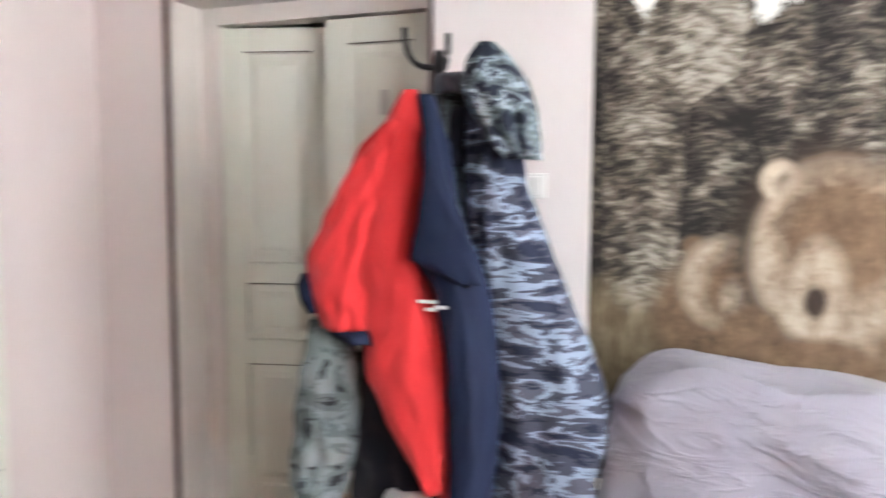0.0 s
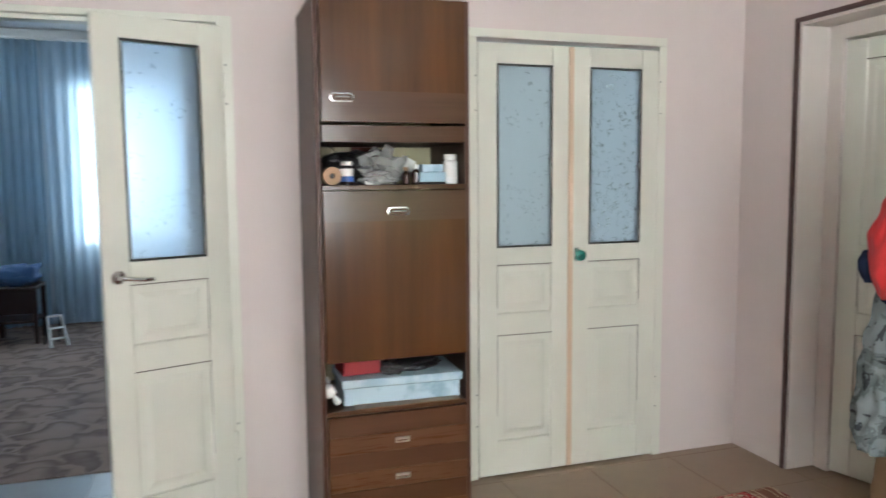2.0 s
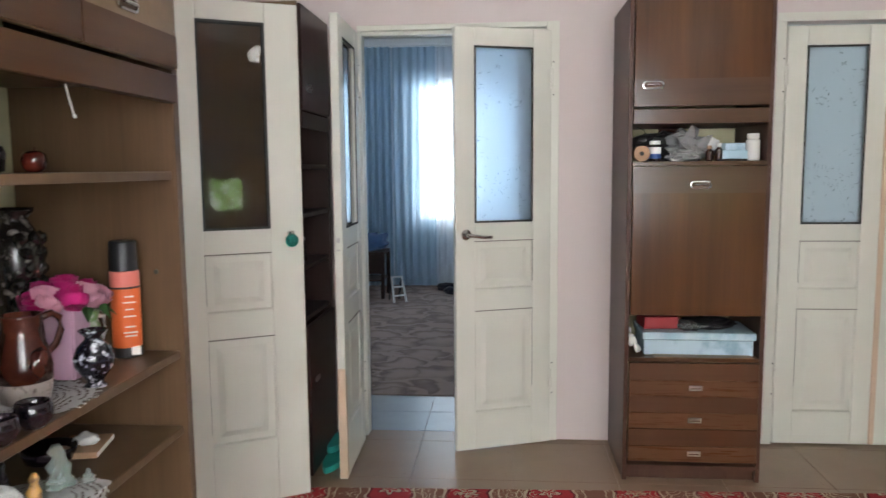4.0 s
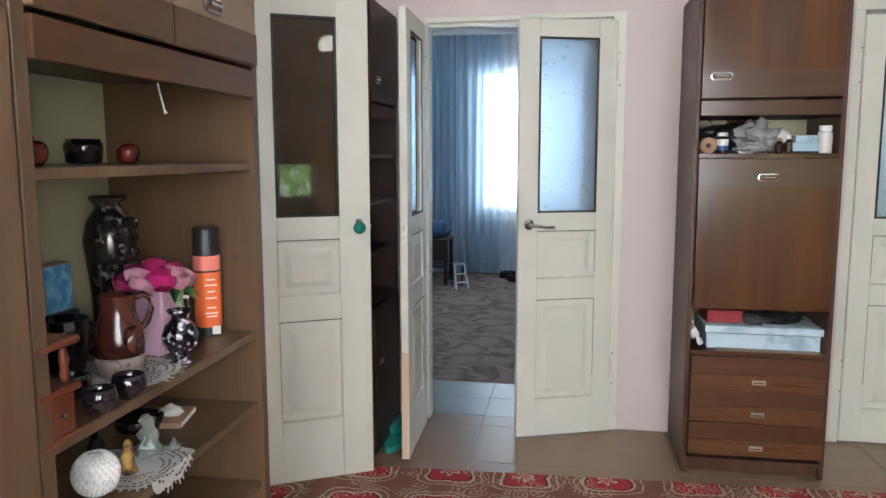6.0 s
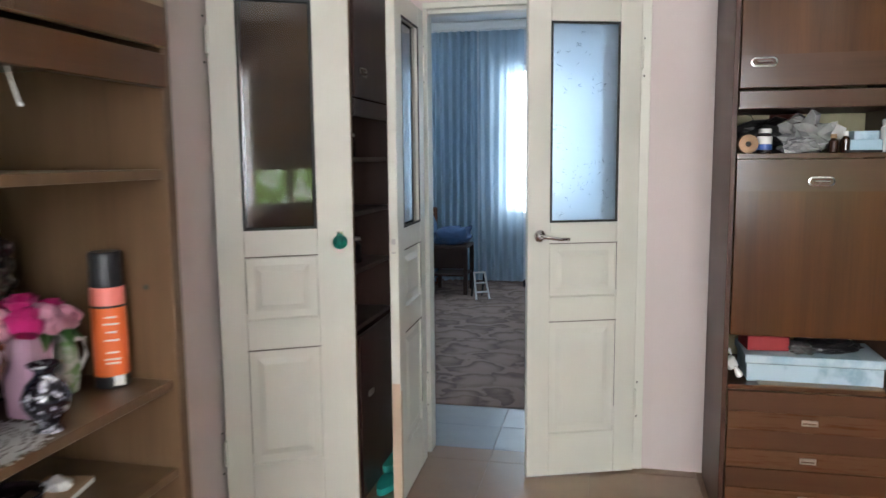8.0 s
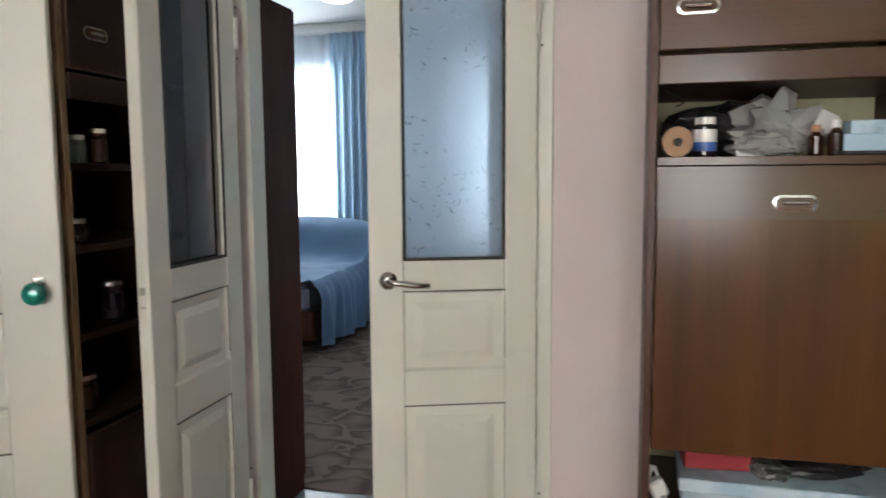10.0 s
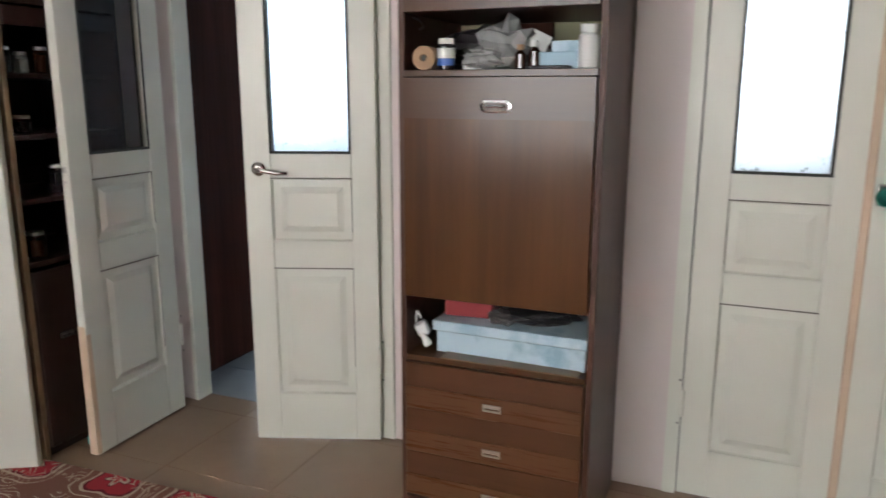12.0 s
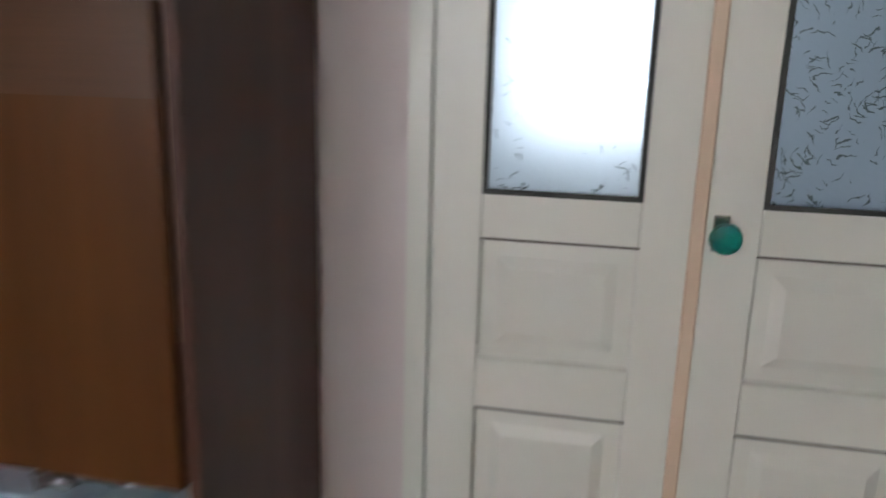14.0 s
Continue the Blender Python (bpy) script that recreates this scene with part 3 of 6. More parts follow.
door_leaf("door_1", pose(-0.035, 2.498, 0, 0, 0, 200.3), "half open cream door leaf with frosted glass", M_FROST, "lever", 1, lift=0.022)
door_leaf("door_2", pose(-0.957, 2.445, 0, 0, 0, -88.6), "wide open cream door leaf with glass pane", M_DARKGLASS, "latch", 1, lift=0.022, foot=0.03)
door_leaf("door_3", pose(1.0505, N + 0.012, 0), "closed cream door leaf with frosted glass", M_FROST_BACKLIT, "", -1, w=0.4595)
door_leaf("door_4", pose(1.976, N + 0.012, 0, 0, 0, 180), "closed cream door leaf with green glass knob", M_TWIG, "knob", 1, w=0.462, edge="strip")
door_leaf("door_5", pose(-1.480, 1.612, 0, 0, 0, 28.9), "open cream door leaf resting beside the wall unit", M_DARKGLASS, "knob", -1, lift=0.045, foot=0.055, stile=0.13)
door_leaf("door_6", pose(E + 0.19, 2.075, 0, 0, 0, -76), "slightly open cream panelled door leaf", M_FROST, "", 1, solid=True, w=0.455)
door_leaf("door_7", pose(E + 0.19, 1.17, 0, 0, 0, 90), "closed cream panelled door leaf", M_FROST, "", -1, solid=True, w=0.44)

# ---- rug ----
rug = tagged(part("rug", box(-1.755, 1.95, -3.3, 0.0, 0.0, 0.009, 0.003), M_RUG), "red and beige rug with ornate curled pattern", "rug")
rug.matrix_basis = pose(0.30, 1.932, 0.0005, 0, 0, 2.2)

# ---- furniture ----


def oval_handle(parent, x, z, y=0.0, s=1.0):
    """A stadium-shaped chrome pull with a bar across its hollow."""
    h = bmesh.new()
    outer, inner = oval(0.043 * s, 0.0165 * s), oval(0.0375 * s, 0.0115 * s)
    rows = []
    for pts, yy in ((outer, 0.0), (outer, -0.006), (inner, -0.007), (inner, -0.001)):
        rows.append([h.verts.new((x + a, y + yy, z + c)) for a, c in pts])
    for r0, r1 in zip(rows, rows[1:]):
        for i in range(len(r0)):
            j = (i + 1) % len(r0)
            h.faces.new((r0[i], r0[j], r1[j], r1[i]))
    bmesh.ops.recalc_face_normals(h, faces=h.faces[:])
    ob = part("handle", h, M_CHROME, parent, "oval chrome handle")
    hb = bmesh.new()
    hb.faces.new([hb.verts.new((x + a, y - 0.0012, z + c)) for a, c in inner])
    part("hollow", hb, M_BAND, parent, "brown hollow behind the grip")
    part("grip", tube([(x - 0.024 * s, y - 0.010, z), (x + 0.024 * s, y - 0.010, z)], 0.0042 * s, 8), M_CHROME, parent, "chrome grip bar")
    return ob


def pull(parent, x, z, y=0.0):
    b = frame_box(x - 0.027, x + 0.027, z - 0.010, z + 0.010, 0.004, y - 0.006, y)
    box(x - 0.023, x + 0.023, y - 0.0085, y - 0.003, z + 0.001, z + 0.007, 0.002, b)
    return part("handle", b, M_STEEL, parent, "small metal drawer pull")


def carcass(c, w, d, h, back=True, t=0.018):
    """Sides, top, bottom and back; the front lies at y = 0, the unit reaches back to y = d."""
    for x in (0, w - t):
        part("side_panel", box(x, x + t, 0.0, d, 0, h, 0.0015), M_SIDE2, c)
    part("top_panel", box(t, w - t, 0.004, d, h - t, h - 0.001), M_SIDE2, c)
    part("plinth", box(t, w - t, 0.03, 0.045, 0.0, 0.05), M_SIDE2, c)
    part("bottom_panel", box(t, w - t, 0.004, d, 0.05, 0.068), M_SIDE2, c)
    if back:
        part("back_panel", box(t, w - t, d - 0.008, d - 0.002, 0.05, h - t), M_BACK, c)


def tall_cabinet(m):
    w, d, h = 0.578, 0.45, 2.045
    c = thing("tall_cabinet", m, "tall narrow glossy brown veneer cabinet with open niches", "cabinet")
    carcass(c, w, d, h)
    a, e = 0.0195, w - 0.0195
    up = part("upper_door", box(a, e, -0.014, 0.003, 1.597, h - 0.004, 0.002), M_WOOD, c, "upper door with lighter lower band")
    part("band", box(a + 0.001, e - 0.001, -0.0165, -0.0138, 1.599, 1.708), M_BAND, up)
    oval_handle(up, 0.094, 1.683, -0.0165)
    part("rail", box(a, e, -0.010, 0.010, 1.527, 1.588, 0.002), M_BAND, c)
    part("niche_top", box(a, e, 0.010, d - 0.01, 1.527, 1.545), M_SIDE2, c)
    part("shelf", box(a, e, -0.004, d - 0.01, 1.356, 1.374, 0.001), M_BAND, c)
    flap = part("flap_door", box(a, e, -0.014, 0.003, 0.728, 1.354, 0.002), M_WOOD, c, "fold-down desk flap with lighter upper band")
    part("band", box(a + 0.001, e - 0.001, -0.0165, -0.0138, 1.243, 1.353), M_BAND, flap)
    oval_handle(flap, 0.294, 1.277, -0.0165)
    part("shelf", box(a, e, 0.004, d - 0.01, 0.730, 0.746), M_SIDE2, c)
    part("shelf", box(a, e, -0.002, d - 0.01, 0.526, 0.543, 0.001), M_BAND, c)
    # Dark strip painted at the niche's back for the plastic bag's shadow.
    part("back_board", box(0.21, 0.33, d - 0.02, d - 0.009, 1.374, 1.527), M_DARKWOOD, c)
    for z1 in (0.524, 0.383, 0.236):
        z0 = z1 - 0.145
        dr = part("drawer", box(a, e, -0.014, 0.004, z0, z1, 0.002), M_RED, c, "drawer with lighter lower half")
        part("band", box(a + 0.001, e - 0.001, -0.0185, -0.0138, z0 + 0.001, z0 + 0.071, 0.0015), M_DRAWERBAND, dr)
        pull(dr, 0.297, z0 + 0.040, -0.0185)
    return c


tall_cabinet(pose(0.262, 2.062, 0))


def wall_unit_section(m, w, label):
    """A section with upper doors, open shelves between; front at y = 0."""
    d, h = 0.42, 2.045
    c = thing("wall_unit", m, label, "shelf unit", "brown wall unit sections")
    t = 0.03
    for x in (0, w - t):
        part("side_panel", box(x, x + t, 0.0, d, 0, h, 0.0015), M_SIDE, c)
    part("top_panel", box(t, w - t, 0.004, d, h - 0.02, h - 0.001), M_SIDE, c)
    part("back_panel", box(t, w - t, d - 0.008, d - 0.002, 0.05, h - t), M_BACK, c)
    part("plinth", box(t, w - t, 0.03, 0.045, 0.0, 0.05), M_SIDE, c)
    half = (w - 2 * t) / 2
    for i in range(2):
        x0 = t + 0.001 + i * half
        up = part("upper_door", box(x0, x0 + half - 0.003, -0.014, 0.003, 1.589, h - 0.004, 0.002), M_BANDY, c)
        part("band", box(x0 + 0.001, x0 + half - 0.004, -0.0165, -0.0138, 1.591, 1.665), M_BAND, up)
        oval_handle(up, x0 + (half - 0.07 if i == 0 else 0.16), 1.693, -0.0165)
    part("rail", box(t, w - t, -0.010, 0.012, 1.512, 1.578, 0.002), M_BAND, c)
    part("niche_top", box(t, w - t, 0.012, d - 0.01, 1.555, 1.572), M_SIDE, c)
    for z in (1.352, 0.915, 0.724, 0.505, 0.07):
        part("shelf", box(t + 0.0005, w - t - 0.0005, 0.012, d - 0.01, z - 0.02, z, 0.002), M_SIDE, c)
    return c


# sections along the west wall, fronts to the east
UNIT_X = -1.028
wall_unit_section(pose(UNIT_X, -0.185, 0, 0, 0, 90), 0.848, "open brown veneer wall unit with ornaments on its shelves")


def closed_section(m, w):
    d, h = 0.42, 2.045
    c = thing("wardrobe_unit", m, "closed brown veneer wardrobe section of the wall unit", "wardrobe", "brown wall unit sections")
    carcass(c, w, d, h)
    part("door", box(0.0195, w - 0.0195, -0.016, 0.003, 0.07, 1.572, 0.002), M_SIDE, c)
    up = part("upper_door", box(0.0195, w - 0.0195, -0.016, 0.003, 1.589, h - 0.004, 0.002), M_BANDY, c)
    oval_handle(up, w - 0.1, 1.70, -0.016)
    return c


closed_section(pose(UNIT_X, -0.99, 0, 0, 0, 90), 0.80)


# Near-black for the side table; on the narrow cabinet it paints shade.
M_BLACK_AND_SHADED_WOOD = wood("near_black_and_shaded_wood", (0.016, 0.007, 0.005), (0.035, 0.015, 0.011), 0.4, "z")


def dark_unit(m):
    w, d, h = 0.50, 0.42, 2.02
    c = thing("narrow_cabinet", m, "narrow brown cabinet with open middle shelves, coloured dark for shade", "cabinet")
    t = 0.02
    # This side edge gets the lighter veneer to paint light falling on it.
    part("side_panel", box(0, t, 0, d, 0, h, 0.0015), M_BANDY, c, "brown side edge painted as lit")
    part("side_panel", box(w - t, w, 0, d, 0, h, 0.0015), M_BLACK_AND_SHADED_WOOD, c)
    part("top_panel", box(t, w - t, 0.002, d, h - t, h - 0.001), M_BLACK_AND_SHADED_WOOD, c)
    part("back_panel", box(t, w - t, d - 0.01, d - 0.002, 0, h - t), M_BLACK_AND_SHADED_WOOD, c)
    up = part("upper_door", box(t + 0.001, w - t - 0.001, -0.012, 0.004, 1.597, h - 0.004, 0.002), M_BLACK_AND_SHADED_WOOD, c)
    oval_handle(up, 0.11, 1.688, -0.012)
    part("rail", box(t, w - t, -0.008, 0.012, 1.527, 1.588, 0.002), M_BLACK_AND_SHADED_WOOD, c)
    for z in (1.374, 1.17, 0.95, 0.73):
        part("shelf", box(t + 0.0005, w - t - 0.0005, 0.01, d - 0.01, z - 0.018, z, 0.001), M_BLACK_AND_SHADED_WOOD, c)
    lo = part("lower_door", box(t + 0.001, w - t - 0.001, -0.012, 0.004, 0.05, 0.70, 0.002), M_BLACK_AND_SHADED_WOOD, c)
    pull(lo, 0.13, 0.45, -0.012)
    part("plinth", box(t, w - t, 0.03, 0.045, 0.0, 0.05), M_BLACK_AND_SHADED_WOOD, c)
    return c


dark_unit(pose(-1.073, 1.875, 0, 0, 0, 90))

# dark wardrobe beside the passage
wr = thing("wardrobe", pose(-1.708, 2.63, 0), "dark reddish brown wardrobe standing in the passage", "wardrobe")
part("side_panel", box(0.575, 0.60, 0, 0.57, 0, 2.0, 0.002), M_DARKWOOD, wr)
part("side_panel", box(0, 0.025, 0, 0.57, 0, 2.0, 0.002), M_DARKWOOD, wr)
part("back_panel", box(0.025, 0.575, 0.0, 0.012, 0.04, 1.99), M_DARKWOOD, wr)
part("top_panel", box(0.025, 0.575, 0.012, 0.56, 1.975, 1.995), M_DARKWOOD, wr)
part("door", box(0.002, 0.298, 0.572, 0.59, 0.06, 1.995, 0.002), M_DARKWOOD, wr)
part("door", box(0.302, 0.598, 0.572, 0.59, 0.06, 1.995, 0.002), M_DARKWOOD, wr)

# ---- materials of the loose things ----


def camo_material(name, stops, scale):
    m = material(name, stops[0][1], 0.85, 0, 0.2)
    n = Nodes(m)
    f = n.noise(n.coords(scale), 1.0, 4, 0.6, 0.5)
    n.color(n.ramp(f, *stops, hard=True))
    n.bump(n.noise(n.coords(), 24, 4), 0.5, 0.006)
    return m


M_CAMO = camo_material("navy_camouflage_cloth", ((0.0, (0.018, 0.022, 0.042)), (0.42, (0.055, 0.058, 0.082)), (0.50, (0.23, 0.28, 0.37)), (0.560, (0.085, 0.088, 0.118)), (0.63, (0.022, 0.027, 0.050))), (5.5, 5.5, 19))
M_CAMO2 = camo_material("grey_camouflage_cloth", ((0.0, (0.045, 0.05, 0.055)), (0.40, (0.16, 0.195, 0.20)), (0.50, (0.25, 0.30, 0.31)), (0.66, (0.07, 0.08, 0.09))), (8, 8, 12))
M_CAMO3 = camo_material("hood_camouflage_cloth", ((0.0, (0.022, 0.027, 0.042)), (0.44, (0.10, 0.125, 0.135)), (0.53, (0.28, 0.34, 0.38)), (0.59, (0.045, 0.05, 0.07))), (13, 13, 22))
M_REDCLOTH = cloth("red_jacket_cloth", (0.60, 0.030, 0.032), 0.85, 0.06)
M_NAVY = cloth("navy_jacket_cloth", (0.009, 0.015, 0.042), 0.75, 0.2)
M_NAVY.node_tree.nodes["Principled BSDF"].inputs["Sheen Weight"].default_value = 0.0
M_BLACKCLOTH = cloth("black_cloth", (0.010, 0.010, 0.018), 0.85, 0.2)
M_SLATE = cloth("slate_grey_cloth", (0.07, 0.08, 0.10), 0.85, 0.2)
M_LILAC = cloth("lilac_grey_cover", (0.30, 0.285, 0.335), 0.85, 0.06)
M_PILLOW = cloth("creased_lilac_cotton", (0.30, 0.285, 0.335), 0.85, 0.06)
_n = Nodes(M_PILLOW)
_f = _n.noise(_n.coords((3, 5, 11), (25, 0, 0)), 1.0, 3, 0.5, 1.5)
_r = _n.math("ABSOLUTE", _n.math("SUBTRACT", _f, 0.5))
_n.bump(_n.math("ADD", _n.ramp(_r, (0.0, 1.0), (0.10, 0.0)), _n.math("MULTIPLY", _n.noise(_n.coords(), 700, 2), 0.08)), 0.4, 0.012)
M_DARKBLUE = cloth("dark_blue_cloth", (0.035, 0.085, 0.19), 0.8, 0.2)
M_BLUECLOTH = cloth("blue_bedspread", (0.115, 0.205, 0.34), 0.8, 0.15)


def curtain_material(name, color, clear):
    m = bpy.data.materials.new(name)
    m.use_nodes = True
    t = m.node_tree
    t.nodes.remove(t.nodes["Principled BSDF"])
    dif, tra, see = t.nodes.new("ShaderNodeBsdfDiffuse"), t.nodes.new("ShaderNodeBsdfTranslucent"), t.nodes.new("ShaderNodeBsdfTransparent")
    a, b = t.nodes.new("ShaderNodeMixShader"), t.nodes.new("ShaderNodeMixShader")
    tex, ramp = t.nodes.new("ShaderNodeTexNoise"), t.nodes.new("ShaderNodeValToRGB")
    tex.inputs["Scale"].default_value = 7.0
    ramp.color_ramp.elements[0].color = (*[c * 0.8 for c in color], 1)
    ramp.color_ramp.elements[1].color = (*color, 1)
    t.links.new(tex.outputs["Fac"], ramp.inputs[0])
    t.links.new(ramp.outputs[0], dif.inputs[0])
    t.links.new(ramp.outputs[0], tra.inputs[0])
    t.links.new(dif.outputs[0], a.inputs[1])
    t.links.new(tra.outputs[0], a.inputs[2])
    a.inputs[0].default_value = 0.55
    b.inputs[0].default_value = clear
    t.links.new(a.outputs[0], b.inputs[1])
    t.links.new(see.outputs[0], b.inputs[2])
    t.links.new(b.outputs[0], t.nodes["Material Output"].inputs[0])
    return m


M_CURTAIN = curtain_material("blue_curtain_cloth", (0.50, 0.66, 0.78), 0.0)
M_VOILE = curtain_material("pale_blue_voile", (0.55, 0.70, 0.82), 0.15)
M_SHEER = curtain_material("white_voile", (0.85, 0.9, 0.95), 0.2)
M_TULLE = curtain_material("white_tulle", (0.79, 0.785, 0.775), 0.12)


def glaze(name, a, b, scale=20, rough=0.15, cut=0.5):
    m = material(name, a, rough, 0, 0.6)
    n = Nodes(m)
    n.color(n.ramp(n.noise(n.coords(), scale, 4), (cut - 0.05, a), (cut + 0.08, b)))
    return m


M_CLAYBROWN = glaze("brown_glazed_clay", (0.050, 0.012, 0.008), (0.085, 0.021, 0.013), 12, 0.2)
M_CLAYGREY = glaze("grey_speckled_glaze", (0.32, 0.27, 0.24), (0.12, 0.09, 0.08), 90, 0.3, 0.6)
M_DARKGLAZE = glaze("near_black_glaze", (0.006, 0.005, 0.008), (0.025, 0.016, 0.018), 25, 0.08)
M_SILVERY = glaze("dark_silvered_relief", (0.015, 0.012, 0.010), (0.20, 0.18, 0.16), 38, 0.22, 0.62)
M_FLORAL = glaze("black_glaze_white_flowers", (0.008, 0.007, 0.012), (0.60, 0.60, 0.65), 60, 0.1, 0.60)
M_PINKBOX = paint("lilac_pink_vase", (0.52, 0.32, 0.42), 0.4, 0.08)
M_ROSE = cloth("pale_pink_petals", (0.86, 0.46, 0.57), 0.7, 0.1)
M_FUCHSIA = cloth("fuchsia_petals", (0.62, 0.02, 0.20), 0.7, 0.1)
M_LEAF = cloth("green_leaf", (0.06, 0.16, 0.04), 0.6, 0.2)
M_ORANGE = paint("orange_can_print", (0.75, 0.15, 0.04), 0.3, 0.06)
M_PINKPRINT = paint("pale_red_can_print", (0.72, 0.20, 0.16), 0.3, 0.06)
M_TEAL = paint("teal_rubber", (0.02, 0.32, 0.28), 0.5, 0.1)
M_LACE = cloth("white_lace", (0.80, 0.80, 0.78), 0.9, 0.05)
M_PORCELAIN = material("white_porcelain", (0.78, 0.78, 0.76), 0.14, 0, 0.6)
M_REDWOOD = wood("reddish_turned_wood", (0.085, 0.02, 0.009), (0.17, 0.05, 0.02), 0.3, "z")
M_GOLD = glaze("gold_and_brown_paint", (0.45, 0.26, 0.06), (0.10, 0.05, 0.02), 40, 0.3)
M_CLEAR = material("clear_greenish_glass", (0.80, 0.92, 0.86), 0.05)
M_CLEAR.node_tree.nodes["Principled BSDF"].inputs["Transmission Weight"].default_value = 0.8
M_BLUEBOX = paint("pale_blue_cardboard", (0.36, 0.52, 0.62), 0.6, 0.12)
M_BLUEBOX2 = glaze("pale_blue_marbled_cardboard", (0.46, 0.60, 0.68), (0.26, 0.40, 0.50), 9, 0.6, 0.58)
M_BLUELID = glaze("marbled_blue_lid", (0.50, 0.63, 0.70), (0.34, 0.50, 0.60), 12, 0.6, 0.55)
M_REDBOX = paint("red_cardboard", (0.28, 0.014, 0.018), 0.5, 0.1)
M_KRAFT = paint("kraft_paper", (0.38, 0.235, 0.14), 0.8, 0.1)
M_AMBER = material("dark_amber_glass", (0.035, 0.012, 0.006), 0.08, 0, 0.6)
M_BAG = material("crumpled_clear_film", (0.84, 0.84, 0.85), 0.16, 0, 0.6)
M_BAG.node_tree.nodes["Principled BSDF"].inputs["Transmission Weight"].default_value = 0.62
M_FILM = material("thin_clear_film", (0.75, 0.75, 0.76), 0.12, 0, 0.6)
M_FILM.node_tree.nodes["Principled BSDF"].inputs["Transmission Weight"].default_value = 0.85
M_DARKBAG = material("black_film_bag", (0.016, 0.015, 0.016), 0.3, 0, 0.6)
M_BLUELABEL = paint("blue_label", (0.03, 0.09, 0.30), 0.4, 0.05)
M_APPLE = glaze("dark_red_lacquer", (0.055, 0.008, 0.007), (0.13, 0.022, 0.014), 14, 0.15)
M_LAMP = glow("lit_opal_glass", (1.0, 0.97, 0.92), 9.0)
M_LAMP.node_tree.nodes["Principled BSDF"].inputs["Base Color"].default_value = (0.8, 0.8, 0.8, 1)


def crumple(w, d, h, seed, n=3, jag=0.35):
    """A crumpled film bag: a faceted, uneven lump."""
    bm = bmesh.new()
    bmesh.ops.create_icosphere(bm, subdivisions=n, radius=1.0)
    for v in bm.verts:
        k = 1 + jag * noise.noise(v.co * 2.1 + Vector((seed, 0, 0))) + 0.6 * jag * noise.noise(v.co * 5.3 + Vector((0, seed, 0)))
        q = v.co * k
        v.co = (q.x * w / 2, q.y * d / 2, max(0.0, (q.z + 0.85) * h / 1.85))
    return bm


def at(x, y, z, rz=0.0):
    return pose(x, y, z, 0, 0, rz)


# ---- coat stand and clothes ----
def garment_mesh(rows, xc, depth, seed, rings=44, seg=56, fold=0.08, waves=7, crumple=0.022):
    """A hanging garment: rows of (height, side a, side b) give its outline; folds run down it."""
    rows = sorted(rows, reverse=True)
    zs = [r[0] for r in rows][::-1]
    ya = [r[1] for r in rows][::-1]
    yb = [r[2] for r in rows][::-1]
    bm = bmesh.new()
    loops = []
    for k in range(rings):
        z = zs[-1] + (zs[0] - zs[-1]) * k / (rings - 1)
        a, c = float(np.interp(z, zs, ya)), float(np.interp(z, zs, yb))
        mid, half = (a + c) / 2, abs(a - c) / 2
        drop = k / (rings - 1)
        loop = []
        for i in range(seg):
            u = 2 * math.pi * i / seg
            s = noise.noise(Vector((math.cos(u) * 2.2 + seed, math.sin(u) * 2.2, z * 1.6)))
            f = noise.noise(Vector((math.cos(u) * waves * 0.55 + seed, math.sin(u) * waves * 0.55 + 0.9 * z, z * 0.9 + seed)))
            f += 0.5 * noise.noise(Vector((math.cos(u) * waves * 1.3 + seed + 1.5 * z, math.sin(u) * waves * 1.3, z * 2.4)))
            r = 1 + fold * 3.2 * (0.35 + drop) * f + 0.08 * s
            d = depth * min(1.0, 0.35 + 2.2 * drop)
            crease = crumple * noise.noise(Vector((seed * 3, mid * 9 + math.cos(u) * 3, z * 17)))
            loop.append(bm.verts.new((xc + d * math.sin(u) * r + crease, mid + half * math.cos(u) * (1 + 0.04 * s), z + 0.012 * drop * s)))
        loops.append(loop)
    for a, c in zip(loops, loops[1:]):
        for i in range(seg):
            j = (i + 1) % seg
            bm.faces.new((a[i], a[j], c[j], c[i]))
    bm.faces.new(loops[0])
    bm.faces.new(list(reversed(loops[-1])))
    bmesh.ops.recalc_face_normals(bm, faces=bm.faces[:])
    return bm


stand = thing("coat_stand", at(2.12, 0.965, 0), "black metal coat stand loaded with jackets", "coat stand")
part("pole", lathe([(0.016, 0.02), (0.016, 1.74), (0.012, 1.755), (0.004, 1.76)], 16), M_BLACK, stand)
for k, (dx, dy) in enumerate(((-0.15, 0.99), (0.99, 0.1))):
    pts = []
    for s in range(9):
        q = s / 8
        r = 0.012 + 0.085 * math.sin(q * math.pi / 2)
        up = 1.712 - 0.006 * q + 0.115 * q ** 2.4
        pts.append((dx * r, dy * r, up))
    smooth(part("hook", tube(pts, 0.0085, 10), M_BLACK, stand))
for k in range(4):
    a = math.pi / 4 + k * math.pi / 2
    part("foot", tube([(0, 0, 0.14), (0.10 * math.cos(a), 0.10 * math.sin(a), 0.10), (0.22 * math.cos(a), 0.22 * math.sin(a), 0.012)], 0.011, 8), M_BLACK, stand)

